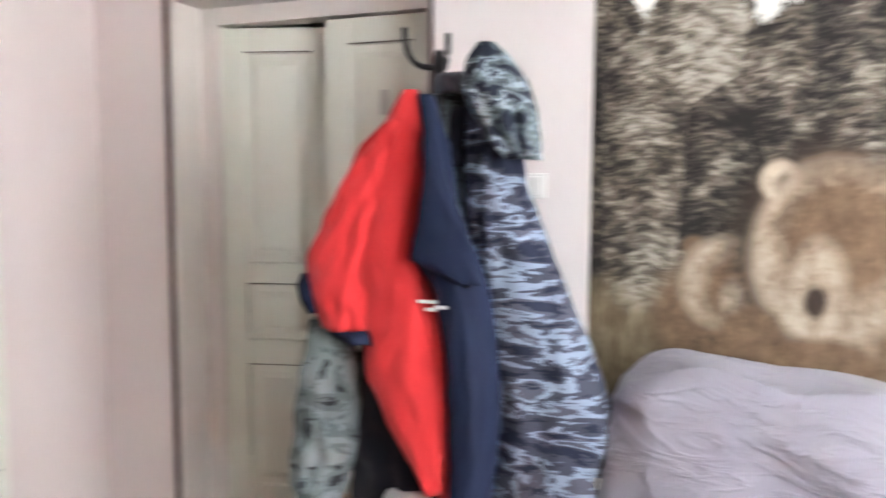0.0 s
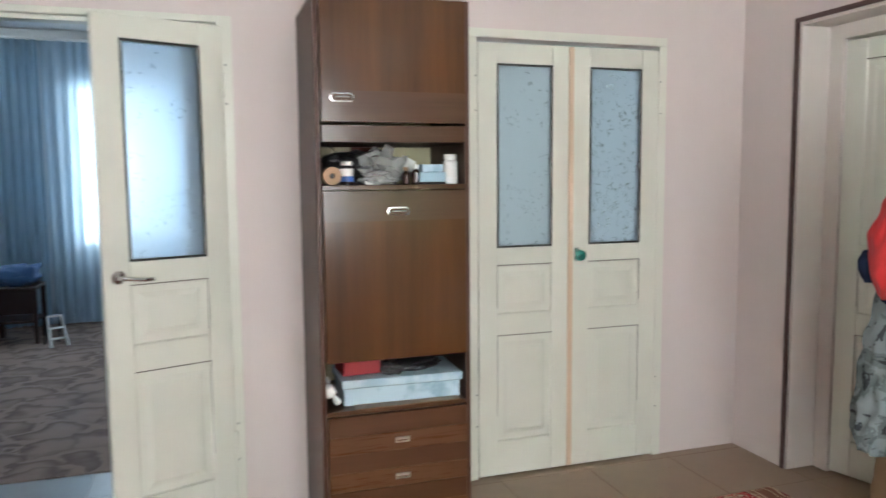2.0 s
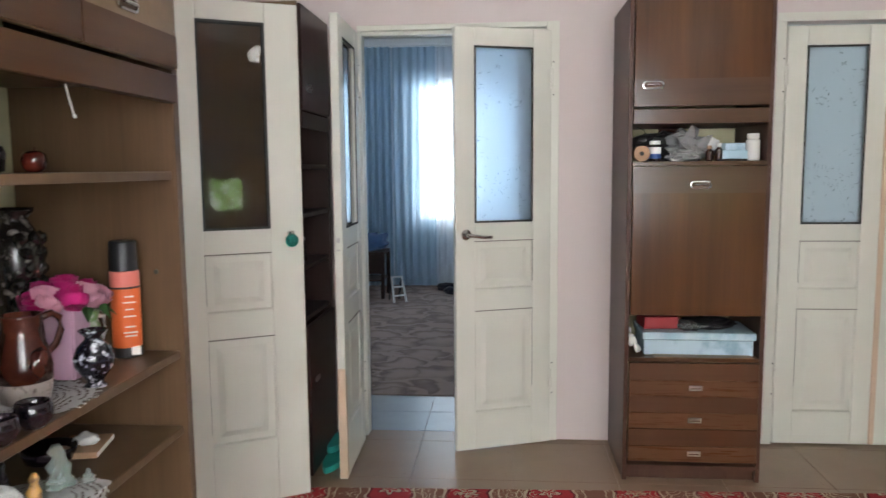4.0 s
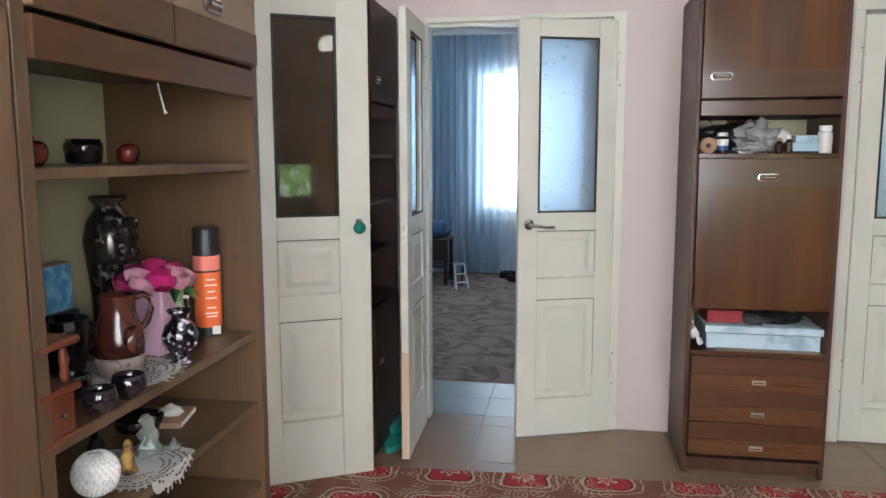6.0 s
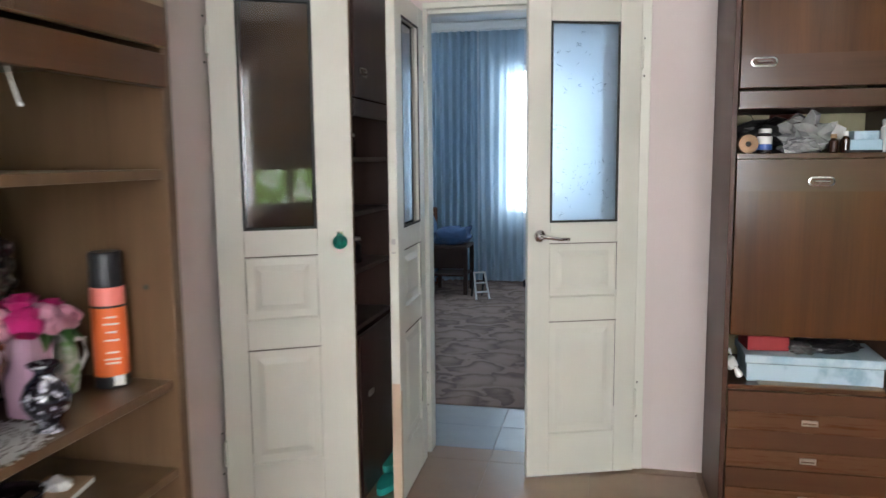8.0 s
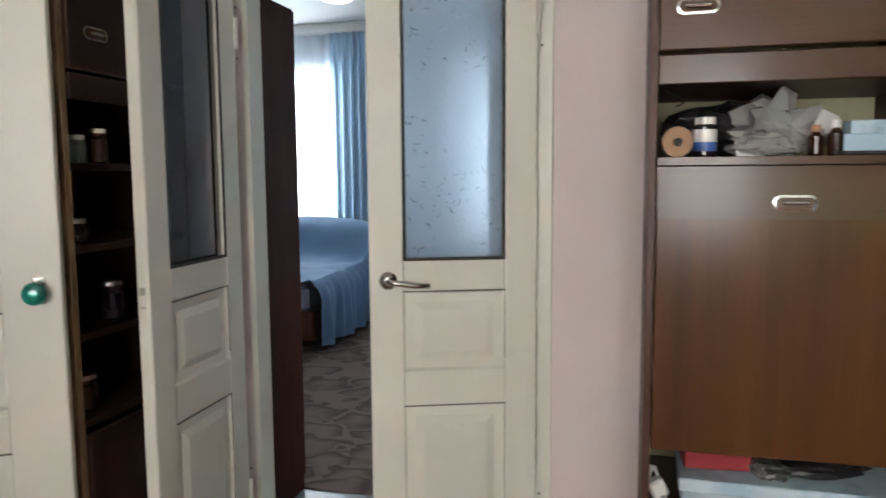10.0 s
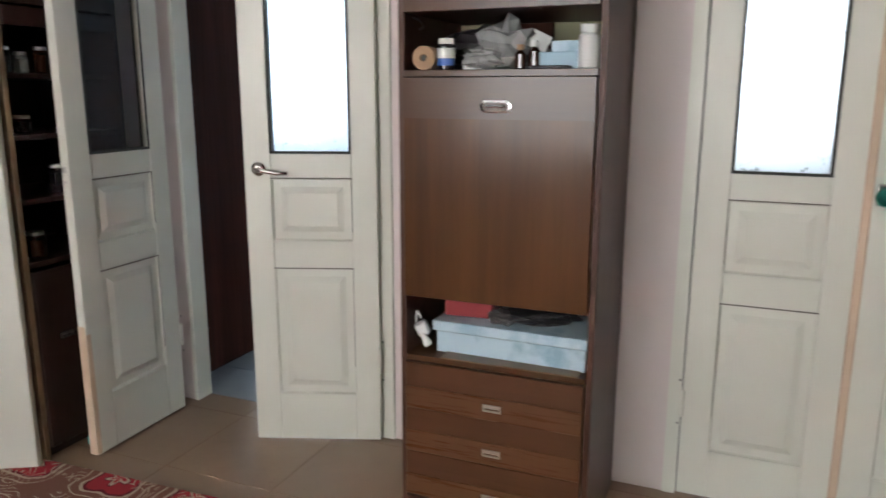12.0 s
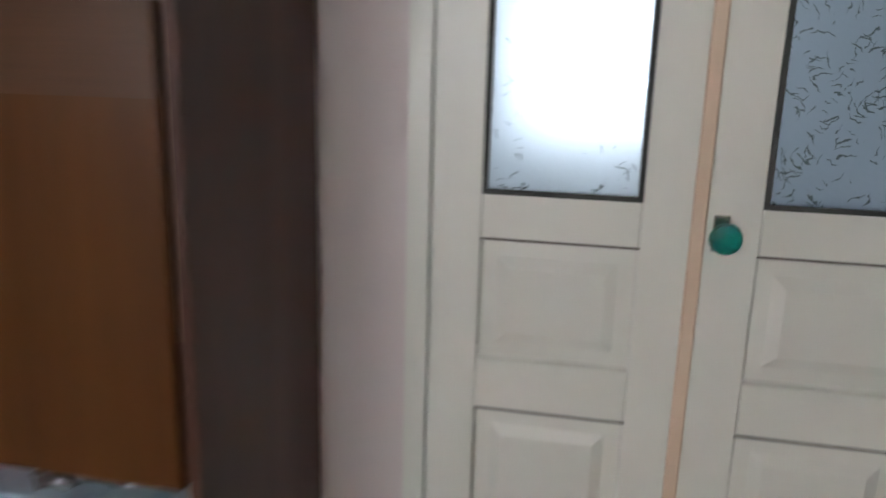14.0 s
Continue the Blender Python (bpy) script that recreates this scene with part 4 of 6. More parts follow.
jk = thing("red_jacket", at(0, 0, 0), "bright red jacket with navy side panel on the coat stand", "jacket")
smooth(part("body", garment_mesh([(1.636, 1.007, 0.973), (1.574, 1.055, 0.949), (1.448, 1.108, 0.944), (1.303, 1.147, 0.959), (1.197, 1.137, 0.964), (1.062, 1.132, 0.910), (0.869, 1.113, 0.877), (0.773, 1.070, 0.872), (0.676, 1.002, 0.870), (0.594, 0.944, 0.872)], 1.985, 0.075, 1.0, fold=0.018, waves=3, crumple=0.013), M_REDCLOTH, jk))
smooth(part("sleeve", garment_mesh([(1.561, 1.046, 0.989), (1.495, 1.113, 1.008), (1.400, 1.170, 1.037), (1.305, 1.227, 1.065), (1.210, 1.279, 1.075), (1.144, 1.288, 1.084), (1.068, 1.269, 1.084), (1.006, 1.231, 1.084)], 1.955, 0.06, 4.0, fold=0.024, waves=3, crumple=0.020), M_REDCLOTH, jk))
smooth(part("cuff", garment_mesh([(1.150, 1.298, 1.254), (1.117, 1.301, 1.240), (1.079, 1.282, 1.226), (1.051, 1.263, 1.230)], 1.945, 0.045, 6.0, 10, 28), M_NAVY, jk, "navy cuff"))
smooth(part("hem", garment_mesh([(1.016, 1.217, 1.084), (0.997, 1.212, 1.065), (0.973, 1.160, 1.070)], 1.955, 0.065, 7.0, 8, 28), M_NAVY, jk, "navy hem band"))
smooth(part("side_panel", garment_mesh([(1.621, 0.964, 0.926), (1.496, 0.945, 0.883), (1.323, 0.955, 0.859), (1.208, 0.979, 0.800), (1.131, 0.921, 0.772), (0.968, 0.888, 0.748), (0.824, 0.878, 0.739), (0.680, 0.873, 0.748), (0.536, 0.868, 0.768)], 1.975, 0.075, 9.0, fold=0.015, waves=3, crumple=0.010), M_NAVY, jk, "navy cloth panel"))
smooth(part("front_flap", garment_mesh([(1.590, 0.915, 0.898), (1.560, 0.916, 0.890), (1.401, 0.919, 0.855), (1.298, 0.934, 0.805), (1.204, 0.954, 0.779), (1.196, 0.930, 0.775), (1.178, 0.881, 0.767), (1.152, 0.827, 0.755)], 1.888, 0.016, 10.0, 40, 40, 0.01, 3, 0.006), M_NAVY, jk, "navy flap with a pointed edge"))
smooth(part("lining", garment_mesh([(0.641, 0.911, 0.843), (0.563, 0.902, 0.853), (0.524, 0.892, 0.863)], 2.0, 0.06, 11.0, 10, 30), M_REDCLOTH, jk))
for i, (y, z, wy) in enumerate(((0.905, 1.104, 0.05), (0.87, 1.092, 0.035), (0.895, 1.085, 0.03))):
    part("mark", box(1.882, 1.888, y - wy / 2, y + wy / 2, z - 0.004, z + 0.004, 0.001), M_WHITE, jk, "small white printed mark")

cj = thing("camouflage_jacket", at(0, 0, 0), "hooded navy and grey camouflage jacket on the coat stand", "jacket")
smooth(part("body", garment_mesh([(1.624, 0.870, 0.748), (1.502, 0.875, 0.718), (1.400, 0.870, 0.708), (1.298, 0.865, 0.667), (1.146, 0.860, 0.601), (0.994, 0.850, 0.535), (0.801, 0.840, 0.457), (0.587, 0.819, 0.464), (0.404, 0.809, 0.484)], 2.08, 0.10, 13.0, fold=0.045, waves=5), M_CAMO, cj))
smooth(part("hood", garment_mesh([(1.755, 0.830, 0.785), (1.720, 0.855, 0.745), (1.660, 0.870, 0.700), (1.580, 0.845, 0.670), (1.500, 0.790, 0.662), (1.460, 0.740, 0.665)], 2.05, 0.10, 15.0, 26, 40), M_CAMO3, cj, "grey camouflage hood"))
part("tag", box(2.02, 2.024, 0.47, 0.50, 0.60, 0.66), M_WHITE, cj, "white paper tag")

gj = thing("grey_camouflage_trousers", at(0, 0, 0), "grey camouflage trousers hanging on the coat stand", "trousers")
smooth(part("leg", garment_mesh([(1.000, 1.340, 1.200), (0.900, 1.355, 1.180), (0.800, 1.375, 1.170), (0.650, 1.400, 1.180), (0.520, 1.400, 1.220), (0.450, 1.360, 1.250)], 2.05, 0.06, 17.0), M_CAMO2, gj))
smooth(part("waist", garment_mesh([(1.552, 1.008, 0.988), (1.299, 1.160, 1.059), (0.996, 1.332, 1.180)], 2.07, 0.03, 18.0), M_CAMO2, gj))
dj = thing("black_jacket", at(0, 0, 0), "black padded jacket under the red jacket", "jacket")
smooth(part("body", garment_mesh([(1.503, 1.021, 0.969), (1.195, 1.144, 0.918), (0.784, 1.216, 0.877), (0.476, 1.226, 0.856), (0.250, 1.195, 0.867)], 2.10, 0.075, 21.0), M_BLACKCLOTH, dj))
smooth(part("hem", garment_mesh([(0.262, 1.203, 0.862), (0.235, 1.208, 0.858), (0.215, 1.200, 0.866)], 2.10, 0.08, 22.0, 8, 40), M_NAVY, dj, "navy knitted hem"))
sj = thing("slate_jacket", at(0, 0, 0), "slate grey jacket with dark collar on the coat stand", "jacket")
smooth(part("body", garment_mesh([(1.685, 0.989, 0.883), (1.590, 0.994, 0.873), (1.400, 0.989, 0.851), (0.979, 0.978, 0.809), (0.557, 0.989, 0.809)], 2.15, 0.06, 23.0), M_CAMO2, sj))
smooth(part("collar", garment_mesh([(1.693, 0.964, 0.872), (1.667, 0.969, 0.867), (1.636, 0.969, 0.867)], 2.10, 0.05, 24.0, 8, 30), M_SLATE, sj, "slate grey collar"))
smooth(part("inner_pocket", garment_mesh([(1.603, 0.916, 0.865), (1.502, 0.921, 0.860), (1.441, 0.916, 0.870)], 2.08, 0.02, 25.0, 10, 30), M_BLACKCLOTH, sj, "black inner lining"))

bag = thing("shopping_bag", at(2.02, 1.015, 0), "orange shopping bag with white top under the coats", "bag")
smooth(part("bag_body", garment_mesh([(0.50, 0.07, -0.07), (0.3, 0.11, -0.10), (0.0, 0.12, -0.12)], 0.0, 0.07, 27.0, 16, 30), M_ORANGE, bag))
smooth(part("bag_rim", garment_mesh([(0.545, 0.06, -0.06), (0.52, 0.075, -0.07), (0.50, 0.07, -0.07)], 0.0, 0.06, 28.0, 6, 30), M_WHITE, bag, "crumpled white rim"))
bt = thing("paper_sack", at(2.30, 1.42, 0), "tan paper sack standing on the floor", "sack")
smooth(part("sack_body", garment_mesh([(0.40, 0.03, -0.04), (0.33, 0.09, -0.09), (0.1, 0.11, -0.11), (0.0, 0.11, -0.11)], 0.0, 0.07, 30.0, 18, 30), M_KRAFT, bt))

# ---- mural, sofa and switch ----


def mural_material():
    """A printed forest: layered conifers, straw below and soft tan shapes in front."""
    m = material("forest_mural_print", (0.2, 0.17, 0.1), 0.6, 0, 0.3)
    n = Nodes(m)
    c = n.coords()
    pos = n.add("ShaderNodeSeparateXYZ", Vector=c)
    py, pz = pos.outputs[1], pos.outputs[2]
    flat = n.coords((0.0, 1.0, 0.30))
    v = n.add("ShaderNodeTexVoronoi", Vector=flat, Scale=4.0, Randomness=1.0)
    mid = n.add("ShaderNodeSeparateXYZ", Vector=v.outputs["Position"])
    off = n.math("ABSOLUTE", n.math("SUBTRACT", py, mid.outputs[1]))
    droop = n.math("ADD", pz, n.math("MULTIPLY", off, 0.22))
    comb = n.add("ShaderNodeCombineXYZ", X=0.0, Y=n.math("MULTIPLY", py, 19.0), Z=n.math("MULTIPLY", droop, 54.0))
    branch = n.noise(comb.outputs[0], 1.0, 6, 0.7, 0.15)
    mass = n.noise(n.coords((1, 6.0, 9.0)), 1.0, 3, 0.6)
    shade = n.add("ShaderNodeSeparateXYZ", Vector=v.outputs["Color"])
    tone = n.math("ADD", n.math("MULTIPLY", branch, 0.78), n.math("ADD", n.math("MULTIPLY", mass, 0.55), n.math("SUBTRACT", n.math("MULTIPLY", shade.outputs[0], 0.16), n.math("MULTIPLY", off, 0.6))))
    trees = n.ramp(tone, (0.60, (0.008, 0.006, 0.005)), (0.68, (0.04, 0.032, 0.025)), (0.77, (0.13, 0.11, 0.083)), (0.91, (0.40, 0.37, 0.31)))
    straw = n.ramp(n.noise(n.coords((1, 60, 14)), 1.0, 4), (0.35, (0.09, 0.067, 0.036)), (0.65, (0.22, 0.17, 0.105)))
    wave = n.noise(n.coords((1, 9.0, 5.0)), 1.0, 5, 0.7)
    low = n.add("ShaderNodeMapRange", Value=n.math("ADD", pz, n.math("MULTIPLY", wave, 0.25)))
    low.inputs["From Min"].default_value, low.inputs["From Max"].default_value = 1.27, 1.14
    col = n.mix(low.outputs[0], trees, straw)
    fur = n.noise(n.coords((1, 40, 26)), 1.0, 6, 0.75, 0.6)
    tuft = n.noise(n.coords((1, 13, 11)), 1.0, 5, 0.65)
    ragged = n.math("SUBTRACT", n.math("ADD", n.math("MULTIPLY", fur, 0.5), n.math("MULTIPLY", tuft, 0.5)), 0.5)

    def blot(col, cy, cz, ry, rz, dark, light, rag, soft):
        a = n.math("DIVIDE", n.math("SUBTRACT", py, cy), ry)
        b = n.math("DIVIDE", n.math("SUBTRACT", pz, cz), rz)
        d = n.math("SQRT", n.math("ADD", n.math("MULTIPLY", a, a), n.math("MULTIPLY", b, b)))
        d = n.math("MULTIPLY", n.math("ADD", d, n.math("MULTIPLY", ragged, rag)), 0.5)
        inside = n.ramp(d, (0.5 - soft, 1.0), (0.5 + soft, 0.0))
        return n.mix(inside, col, n.ramp(n.math("ADD", n.math("MULTIPLY", fur, 0.6), n.math("MULTIPLY", tuft, 0.4)), (0.36, dark), (0.62, light)))

    deep, bark = (0.018, 0.011, 0.008), (0.055, 0.033, 0.019)
    tan, honey = (0.070, 0.041, 0.021), (0.20, 0.130, 0.074)
    sand, cream = (0.20, 0.145, 0.095), (0.52, 0.44, 0.34)
    pale = ((0.66, 0.68, 0.64), (0.74, 0.75, 0.71))
    for cy, base, slope in ((0.13, 1.80, 1.7), (0.46, 1.86, 2.6), (-0.55, 1.95, 1.2), (-1.3, 1.9, 0.8)):
        slant = n.math("MULTIPLY", n.math("ABSOLUTE", n.math("SUBTRACT", py, cy)), slope)
        gap = n.math("ADD", n.math("SUBTRACT", n.math("SUBTRACT", pz, base), slant), n.math("MULTIPLY", ragged, 0.55))
        col = n.mix(n.ramp(gap, (0.0, 0.0), (0.03, 1.0)), col, pale[1])
    col = blot(col, 0.05, 0.92, 0.34, 0.15, deep, bark, 0.5, 0.08)
    col = blot(col, 0.27, 1.02, 0.14, 0.16, bark, honey, 0.6, 0.10)
    col = blot(col, 0.300, 1.215, 0.032, 0.036, bark, honey, 0.5, 0.10)
    col = blot(col, 0.215, 1.115, 0.120, 0.130, sand, cream, 0.5, 0.08)
    col = blot(col, 0.195, 1.095, 0.080, 0.105, tan, honey, 0.6, 0.18)
    col = blot(col, 0.185, 1.070, 0.034, 0.055, sand, cream, 0.6, 0.20)
    col = blot(col, -0.04, 1.20, 0.235, 0.300, deep, bark, 0.6, 0.10)
    col = blot(col, -0.34, 1.16, 0.30, 0.33, sand, cream, 0.4, 0.05)
    col = blot(col, -0.36, 1.10, 0.28, 0.30, tan, honey, 0.5, 0.15)
    col = blot(col, 0.080, 1.410, 0.052, 0.058, sand, cream, 0.4, 0.07)
    col = blot(col, 0.062, 1.395, 0.028, 0.036, deep, bark, 0.4, 0.16)
    col = blot(col, -0.060, 1.205, 0.205, 0.262, sand, cream, 0.25, 0.05)
    col = blot(col, -0.085, 1.250, 0.170, 0.205, tan, honey, 0.5, 0.14)
    col = blot(col, -0.030, 1.115, 0.068, 0.125, sand, cream, 0.4, 0.14)
    col = blot(col, -0.024, 1.072, 0.030, 0.044, deep, bark, 0.4, 0.14)
    col = blot(col, 0.135, 0.975, 0.085, 0.075, bark, honey, 0.6, 0.10)
    col = blot(col, -0.04, 0.885, 0.17, 0.085, tan, honey, 0.5, 0.08)
    n.color(col)
    n.bump(n.noise(n.coords(), 220, 2), 0.1, 0.001)
    return m


mural = thing("wall_mural", at(0, 0, 0), "sepia forest photo mural covering the wall above the sofa", "mural")
part("sheet", box(E - 0.006, E - 0.003, -2.5, 0.60, 0.02, CEIL - 0.02), mural_material(), mural)


def soft_block(x0, x1, y0, y1, z0, z1, seed, sag=0.03, p=0.45, n=36):
    """A stuffed block: a cushion with soft corners and creases."""
    bm = bmesh.new()
    bmesh.ops.create_uvsphere(bm, u_segments=n * 2, v_segments=n, radius=1.0)
    for v in bm.verts:
        q = [math.copysign(abs(c) ** p, c) for c in v.co]
        w = noise.noise(Vector((q[0] * 1.5 + seed, q[1] * 2.2, q[2] * 1.5))) * sag + 0.3 * sag * noise.noise(Vector((q[0] * 5, q[1] * 4 + seed + q[2] * 3, q[2] * 6)))
        v.co = ((x0 + x1) / 2 + q[0] * (x1 - x0) / 2 + w, (y0 + y1) / 2 + q[1] * (y1 - y0) / 2, (z0 + z1) / 2 + q[2] * (z1 - z0) / 2 + w)
    return bm


sofa = thing("sofa", at(0, 0, 0), "sofa under a creased lilac-grey cover against the mural", "sofa")
part("base", box(1.62, 2.43, -1.75, 0.40, 0.0, 0.20, 0.02), M_LILAC, sofa)
smooth(part("seat", soft_block(1.58, 2.42, -1.78, 0.42, 0.16, 0.46, 3, 0.02, 0.25), M_LILAC, sofa))
smooth(part("backrest", soft_block(2.18, 2.45, -1.78, 0.42, 0.40, 0.86, 5, 0.02, 0.3), M_LILAC, sofa))
pl = tagged(smooth(part("pillow", soft_block(1.96, 2.26, -0.72, 0.475, 0.44, 0.965, 8, 0.05, 0.42, 60), M_PILLOW)), "large creased lilac-grey pillow leaning on the sofa back", "pillow")
pl.matrix_basis = Matrix.Translation((2.1, 0.4, 0.9)) @ pose(0, 0, 0, 5.5) @ Matrix.Translation((-2.1, -0.4, -0.9))

sw = thing("light_switch", at(E - 0.012, 0.775, 1.39), "white plastic light switch on the wall", "switch")
part("plate", box(-0.008, 0.0, -0.04, 0.04, -0.04, 0.04, 0.004), M_WHITE, sw)
part("rocker", box(-0.013, -0.007, -0.025, 0.025, -0.03, 0.03, 0.003), M_WHITE, sw)
vent = thing("door_plate", at(E + 0.165, 1.37, 1.685), "small grey metal plate on the door leaf", "metal plate")
part("plate", box(0.0, 0.006, -0.018, 0.018, -0.045, 0.045, 0.002), M_STEEL, vent)

# ---- lamps ----
cl = thing("ceiling_lamp", at(1.45, -1.45, CEIL), "white opal glass dome ceiling lamp", "lamp")
part("ceiling_plate", lathe([(0.05, -0.02), (0.06, 0.0)], 24), M_WHITE, cl)
part("stem", lathe([(0.008, -0.22), (0.008, -0.02)], 10), M_CHROME, cl)
smooth(part("shade", lathe([(0.03, -0.345), (0.088, -0.345), (0.095, -0.335), (0.088, -0.285), (0.065, -0.245), (0.03, -0.222), (0.01, -0.218)], 32), M_LAMP, cl, "glowing opal glass dome"))
c2 = thing("ceiling_lamp", at(-2.05, 6.0, 2.8), "round white glass ceiling lamp in the bedroom", "lamp")
smooth(part("shade", lathe([(0.03, -0.12), (0.11, -0.10), (0.15, -0.05), (0.15, 0.0)], 28), M_LAMP, c2, "glowing opal glass bowl"))
part("ceiling_plate", lathe([(0.16, -0.012), (0.16, 0.0)], 28), M_WHITE, c2)

# ---- south window curtains ----


def curtain(name, x0, x1, y, z0, z1, mat, label, waves, amp=0.03, seed=0.0):
    bm = bmesh.new()
    cols, rows = max(24, int(waves * 10)), 14
    grid = []
    for j in range(rows + 1):
        v = j / rows
        line = []
        for i in range(cols + 1):
            u = i / cols
            s = noise.noise(Vector((u * waves * 0.6 + seed, v * 0.8, seed)))
            dy = amp * (0.5 + 0.5 * (1 - v)) * math.sin(2 * math.pi * (waves * u + 0.35 * s)) + 0.3 * amp * s
            line.append(bm.verts.new((x0 + (x1 - x0) * u + 0.012 * s * (1 - v), y + dy, z0 + (z1 - z0) * v + (0.008 * s if j == 0 else 0))))
        grid.append(line)
    for a, c in zip(grid, grid[1:]):
        for i in range(cols):
            bm.faces.new((a[i], a[i + 1], c[i + 1], c[i]))
    t = thing(name, at(0, 0, 0), label, "curtain")
    smooth(part("cloth", bm, mat, t))
    part("curtain_rod", tube([(x0 - 0.03, y, z1 + 0.004), (x1 + 0.03, y, z1 + 0.004)], 0.008, 8), M_WHITE, t, "white curtain rail")
    return t


M_LINING = cloth("grey_white_blind_cloth", (0.55, 0.54, 0.52), 0.9, 0.05)
curtain("window_blind", 1.22, 2.28, S - 0.06, 1.26, 2.19, M_LINING, "short white lined curtain over the garden window", 9, 0.015, 3.0)
curtain("tulle_curtain", -1.28, 0.23, S + 0.10, 0.005, CEIL - 0.014, M_TULLE, "white tulle curtain over the bright window", 10, 0.02, 8.0)
# Second curtain belongs to the added fill window.
curtain("tulle_curtain", 0.42, 1.18, S + 0.10, 0.005, CEIL - 0.014, M_TULLE, "white tulle curtain over the bright window", 7, 0.02, 9.0)

# ---- bedroom ----
curtain("window_drape", -2.62, -1.52, 7.20, 0.03, 2.69, M_CURTAIN, "long blue folded drape beside the window", 13, 0.055, 1.0)
curtain("window_drape", -1.50, -1.02, 7.22, 0.03, 2.69, M_VOILE, "pale blue voile drape lit from behind", 5, 0.03, 2.0)
curtain("voile_curtain", -1.00, -0.66, 7.25, 0.03, 2.69, M_SHEER, "sheer white voile glowing in the window", 4, 0.02, 4.0)
curtain("window_drape", -0.64, -0.05, 7.21, 0.03, 2.69, M_CURTAIN, "blue folded drape lit from behind", 6, 0.045, 5.0)
curtain("window_drape", -0.03, 0.38, 7.20, 0.03, 2.69, M_CURTAIN, "long blue folded drape at the window's end", 6, 0.035, 6.0)
curtain("voile_curtain", -4.15, -2.64, 7.26, 0.03, 2.69, M_SHEER, "sheer white voile over the bedroom window", 12, 0.02, 7.0)

bed = thing("bed", at(0, 0, 0), "wooden bed under a rumpled blue bedspread", "bed")
part("frame", box(-3.0, -2.0, 5.30, 7.02, 0.12, 0.34, 0.01), M_REDWOOD, bed)
part("headboard", box(-3.02, -1.93, 7.03, 7.07, 0.0, 0.84, 0.012), M_REDWOOD, bed, "reddish wooden headboard")
b = bmesh.new()
rows = []
for i in range(61):
    y = 5.27 + (6.99 - 5.27) * i / 60
    hump = 0.58 + 0.33 / (1 + math.exp(-(y - 6.52) * 16)) - 0.10 * max(0.0, (y - 6.85) / 0.14) ** 2
    line = []
    for j in range(49):
        q = j / 48
        if q < 0.5:
            x, z = -3.0 + 0.98 * q / 0.5, hump + 0.02 * math.sin(q * 9)
        else:
            k = (q - 0.5) / 0.5
            flare = 0.03 * k * math.sin(y * 19 + 2 * noise.noise(Vector((y * 2, 0, 3)))) + 0.02 * k * math.sin(y * 47)
            x, z = -2.02 + 0.10 * math.sin(min(1.0, k * 2.2) * math.pi / 2) + flare, hump - (hump - 0.09) * k ** 1.35
        w = noise.noise(Vector((x * 3, y * 3, 7))) * 0.03 + noise.noise(Vector((x * 9, y * 8, 5))) * 0.012
        line.append(b.verts.new((x, y, z + w * (1 if q < 0.55 else 0.3))))
    rows.append(line)
for a, c in zip(rows, rows[1:]):
    for j in range(48):
        b.faces.new((a[j], a[j + 1], c[j + 1], c[j]))
smooth(part("bedspread", b, M_BLUECLOTH, bed))
part("mattress", box(-2.98, -2.05, 5.31, 7.0, 0.34, 0.53, 0.03), M_LILAC, bed)

tb = thing("side_table", at(-1.68, 6.62, 0.008), "dark low side table by the curtains", "table")
part("tabletop", box(-0.19, 0.19, -0.2, 0.2, 0.46, 0.49, 0.006), M_BLACK_AND_SHADED_WOOD, tb)
part("shelf", box(-0.17, 0.17, -0.18, 0.18, 0.18, 0.20, 0.003), M_BLACK_AND_SHADED_WOOD, tb)
for a in (-0.17, 0.17):
    for c in (-0.18, 0.18):
        part("leg", box(a - 0.02, a + 0.02, c - 0.02, c + 0.02, 0, 0.46, 0.003), M_BLACK_AND_SHADED_WOOD, tb)
part("apron", box(-0.15, 0.15, -0.185, -0.17, 0.26, 0.46), M_BLACK_AND_SHADED_WOOD, tb)
tagged(smooth(part("folded_cloth", soft_block(-1.85, -1.49, 6.45, 6.8, 0.497, 0.66, 37, 0.05, 0.6, 24), M_DARKBLUE)), "crumpled dark blue cloth on the side table", "cloth")
st = thing("folding_step", at(-1.335, 6.30, 0.008, 28) @ Matrix.Scale(1.2, 4), "small white folding step on the carpet", "step stool")
for a in (-0.055, 0.055):
    part("rail", tube([(a, -0.06, 0.0), (a * 0.8, 0.03, 0.21)], 0.009, 8), M_WHITE, st)
    part("leg", tube([(a * 0.8, 0.10, 0.0), (a * 0.8, 0.03, 0.21)], 0.009, 8), M_BLACK, st)
for z in (0.05, 0.12, 0.20):
    part("rung", box(-0.05, 0.05, -0.06 + 0.42 * z - 0.012, -0.06 + 0.42 * z + 0.012, z, z + 0.012, 0.003), M_WHITE, st)
tagged(smooth(part("shoe", soft_block(-1.0, -0.74, 6.95, 7.05, 0.009, 0.09, 41, 0.02, 0.7, 16), M_BLACKCLOTH)), "dark slipper on the carpet below the curtain", "shoe", "slippers under the curtain")
tagged(smooth(part("shoe", soft_block(-0.90, -0.64, 6.72, 6.82, 0.009, 0.085, 43, 0.02, 0.7, 16), M_BLACKCLOTH)), "dark slipper on the carpet below the curtain", "shoe", "slippers under the curtain")

# ---- rubber slippers by the narrow cabinet ----


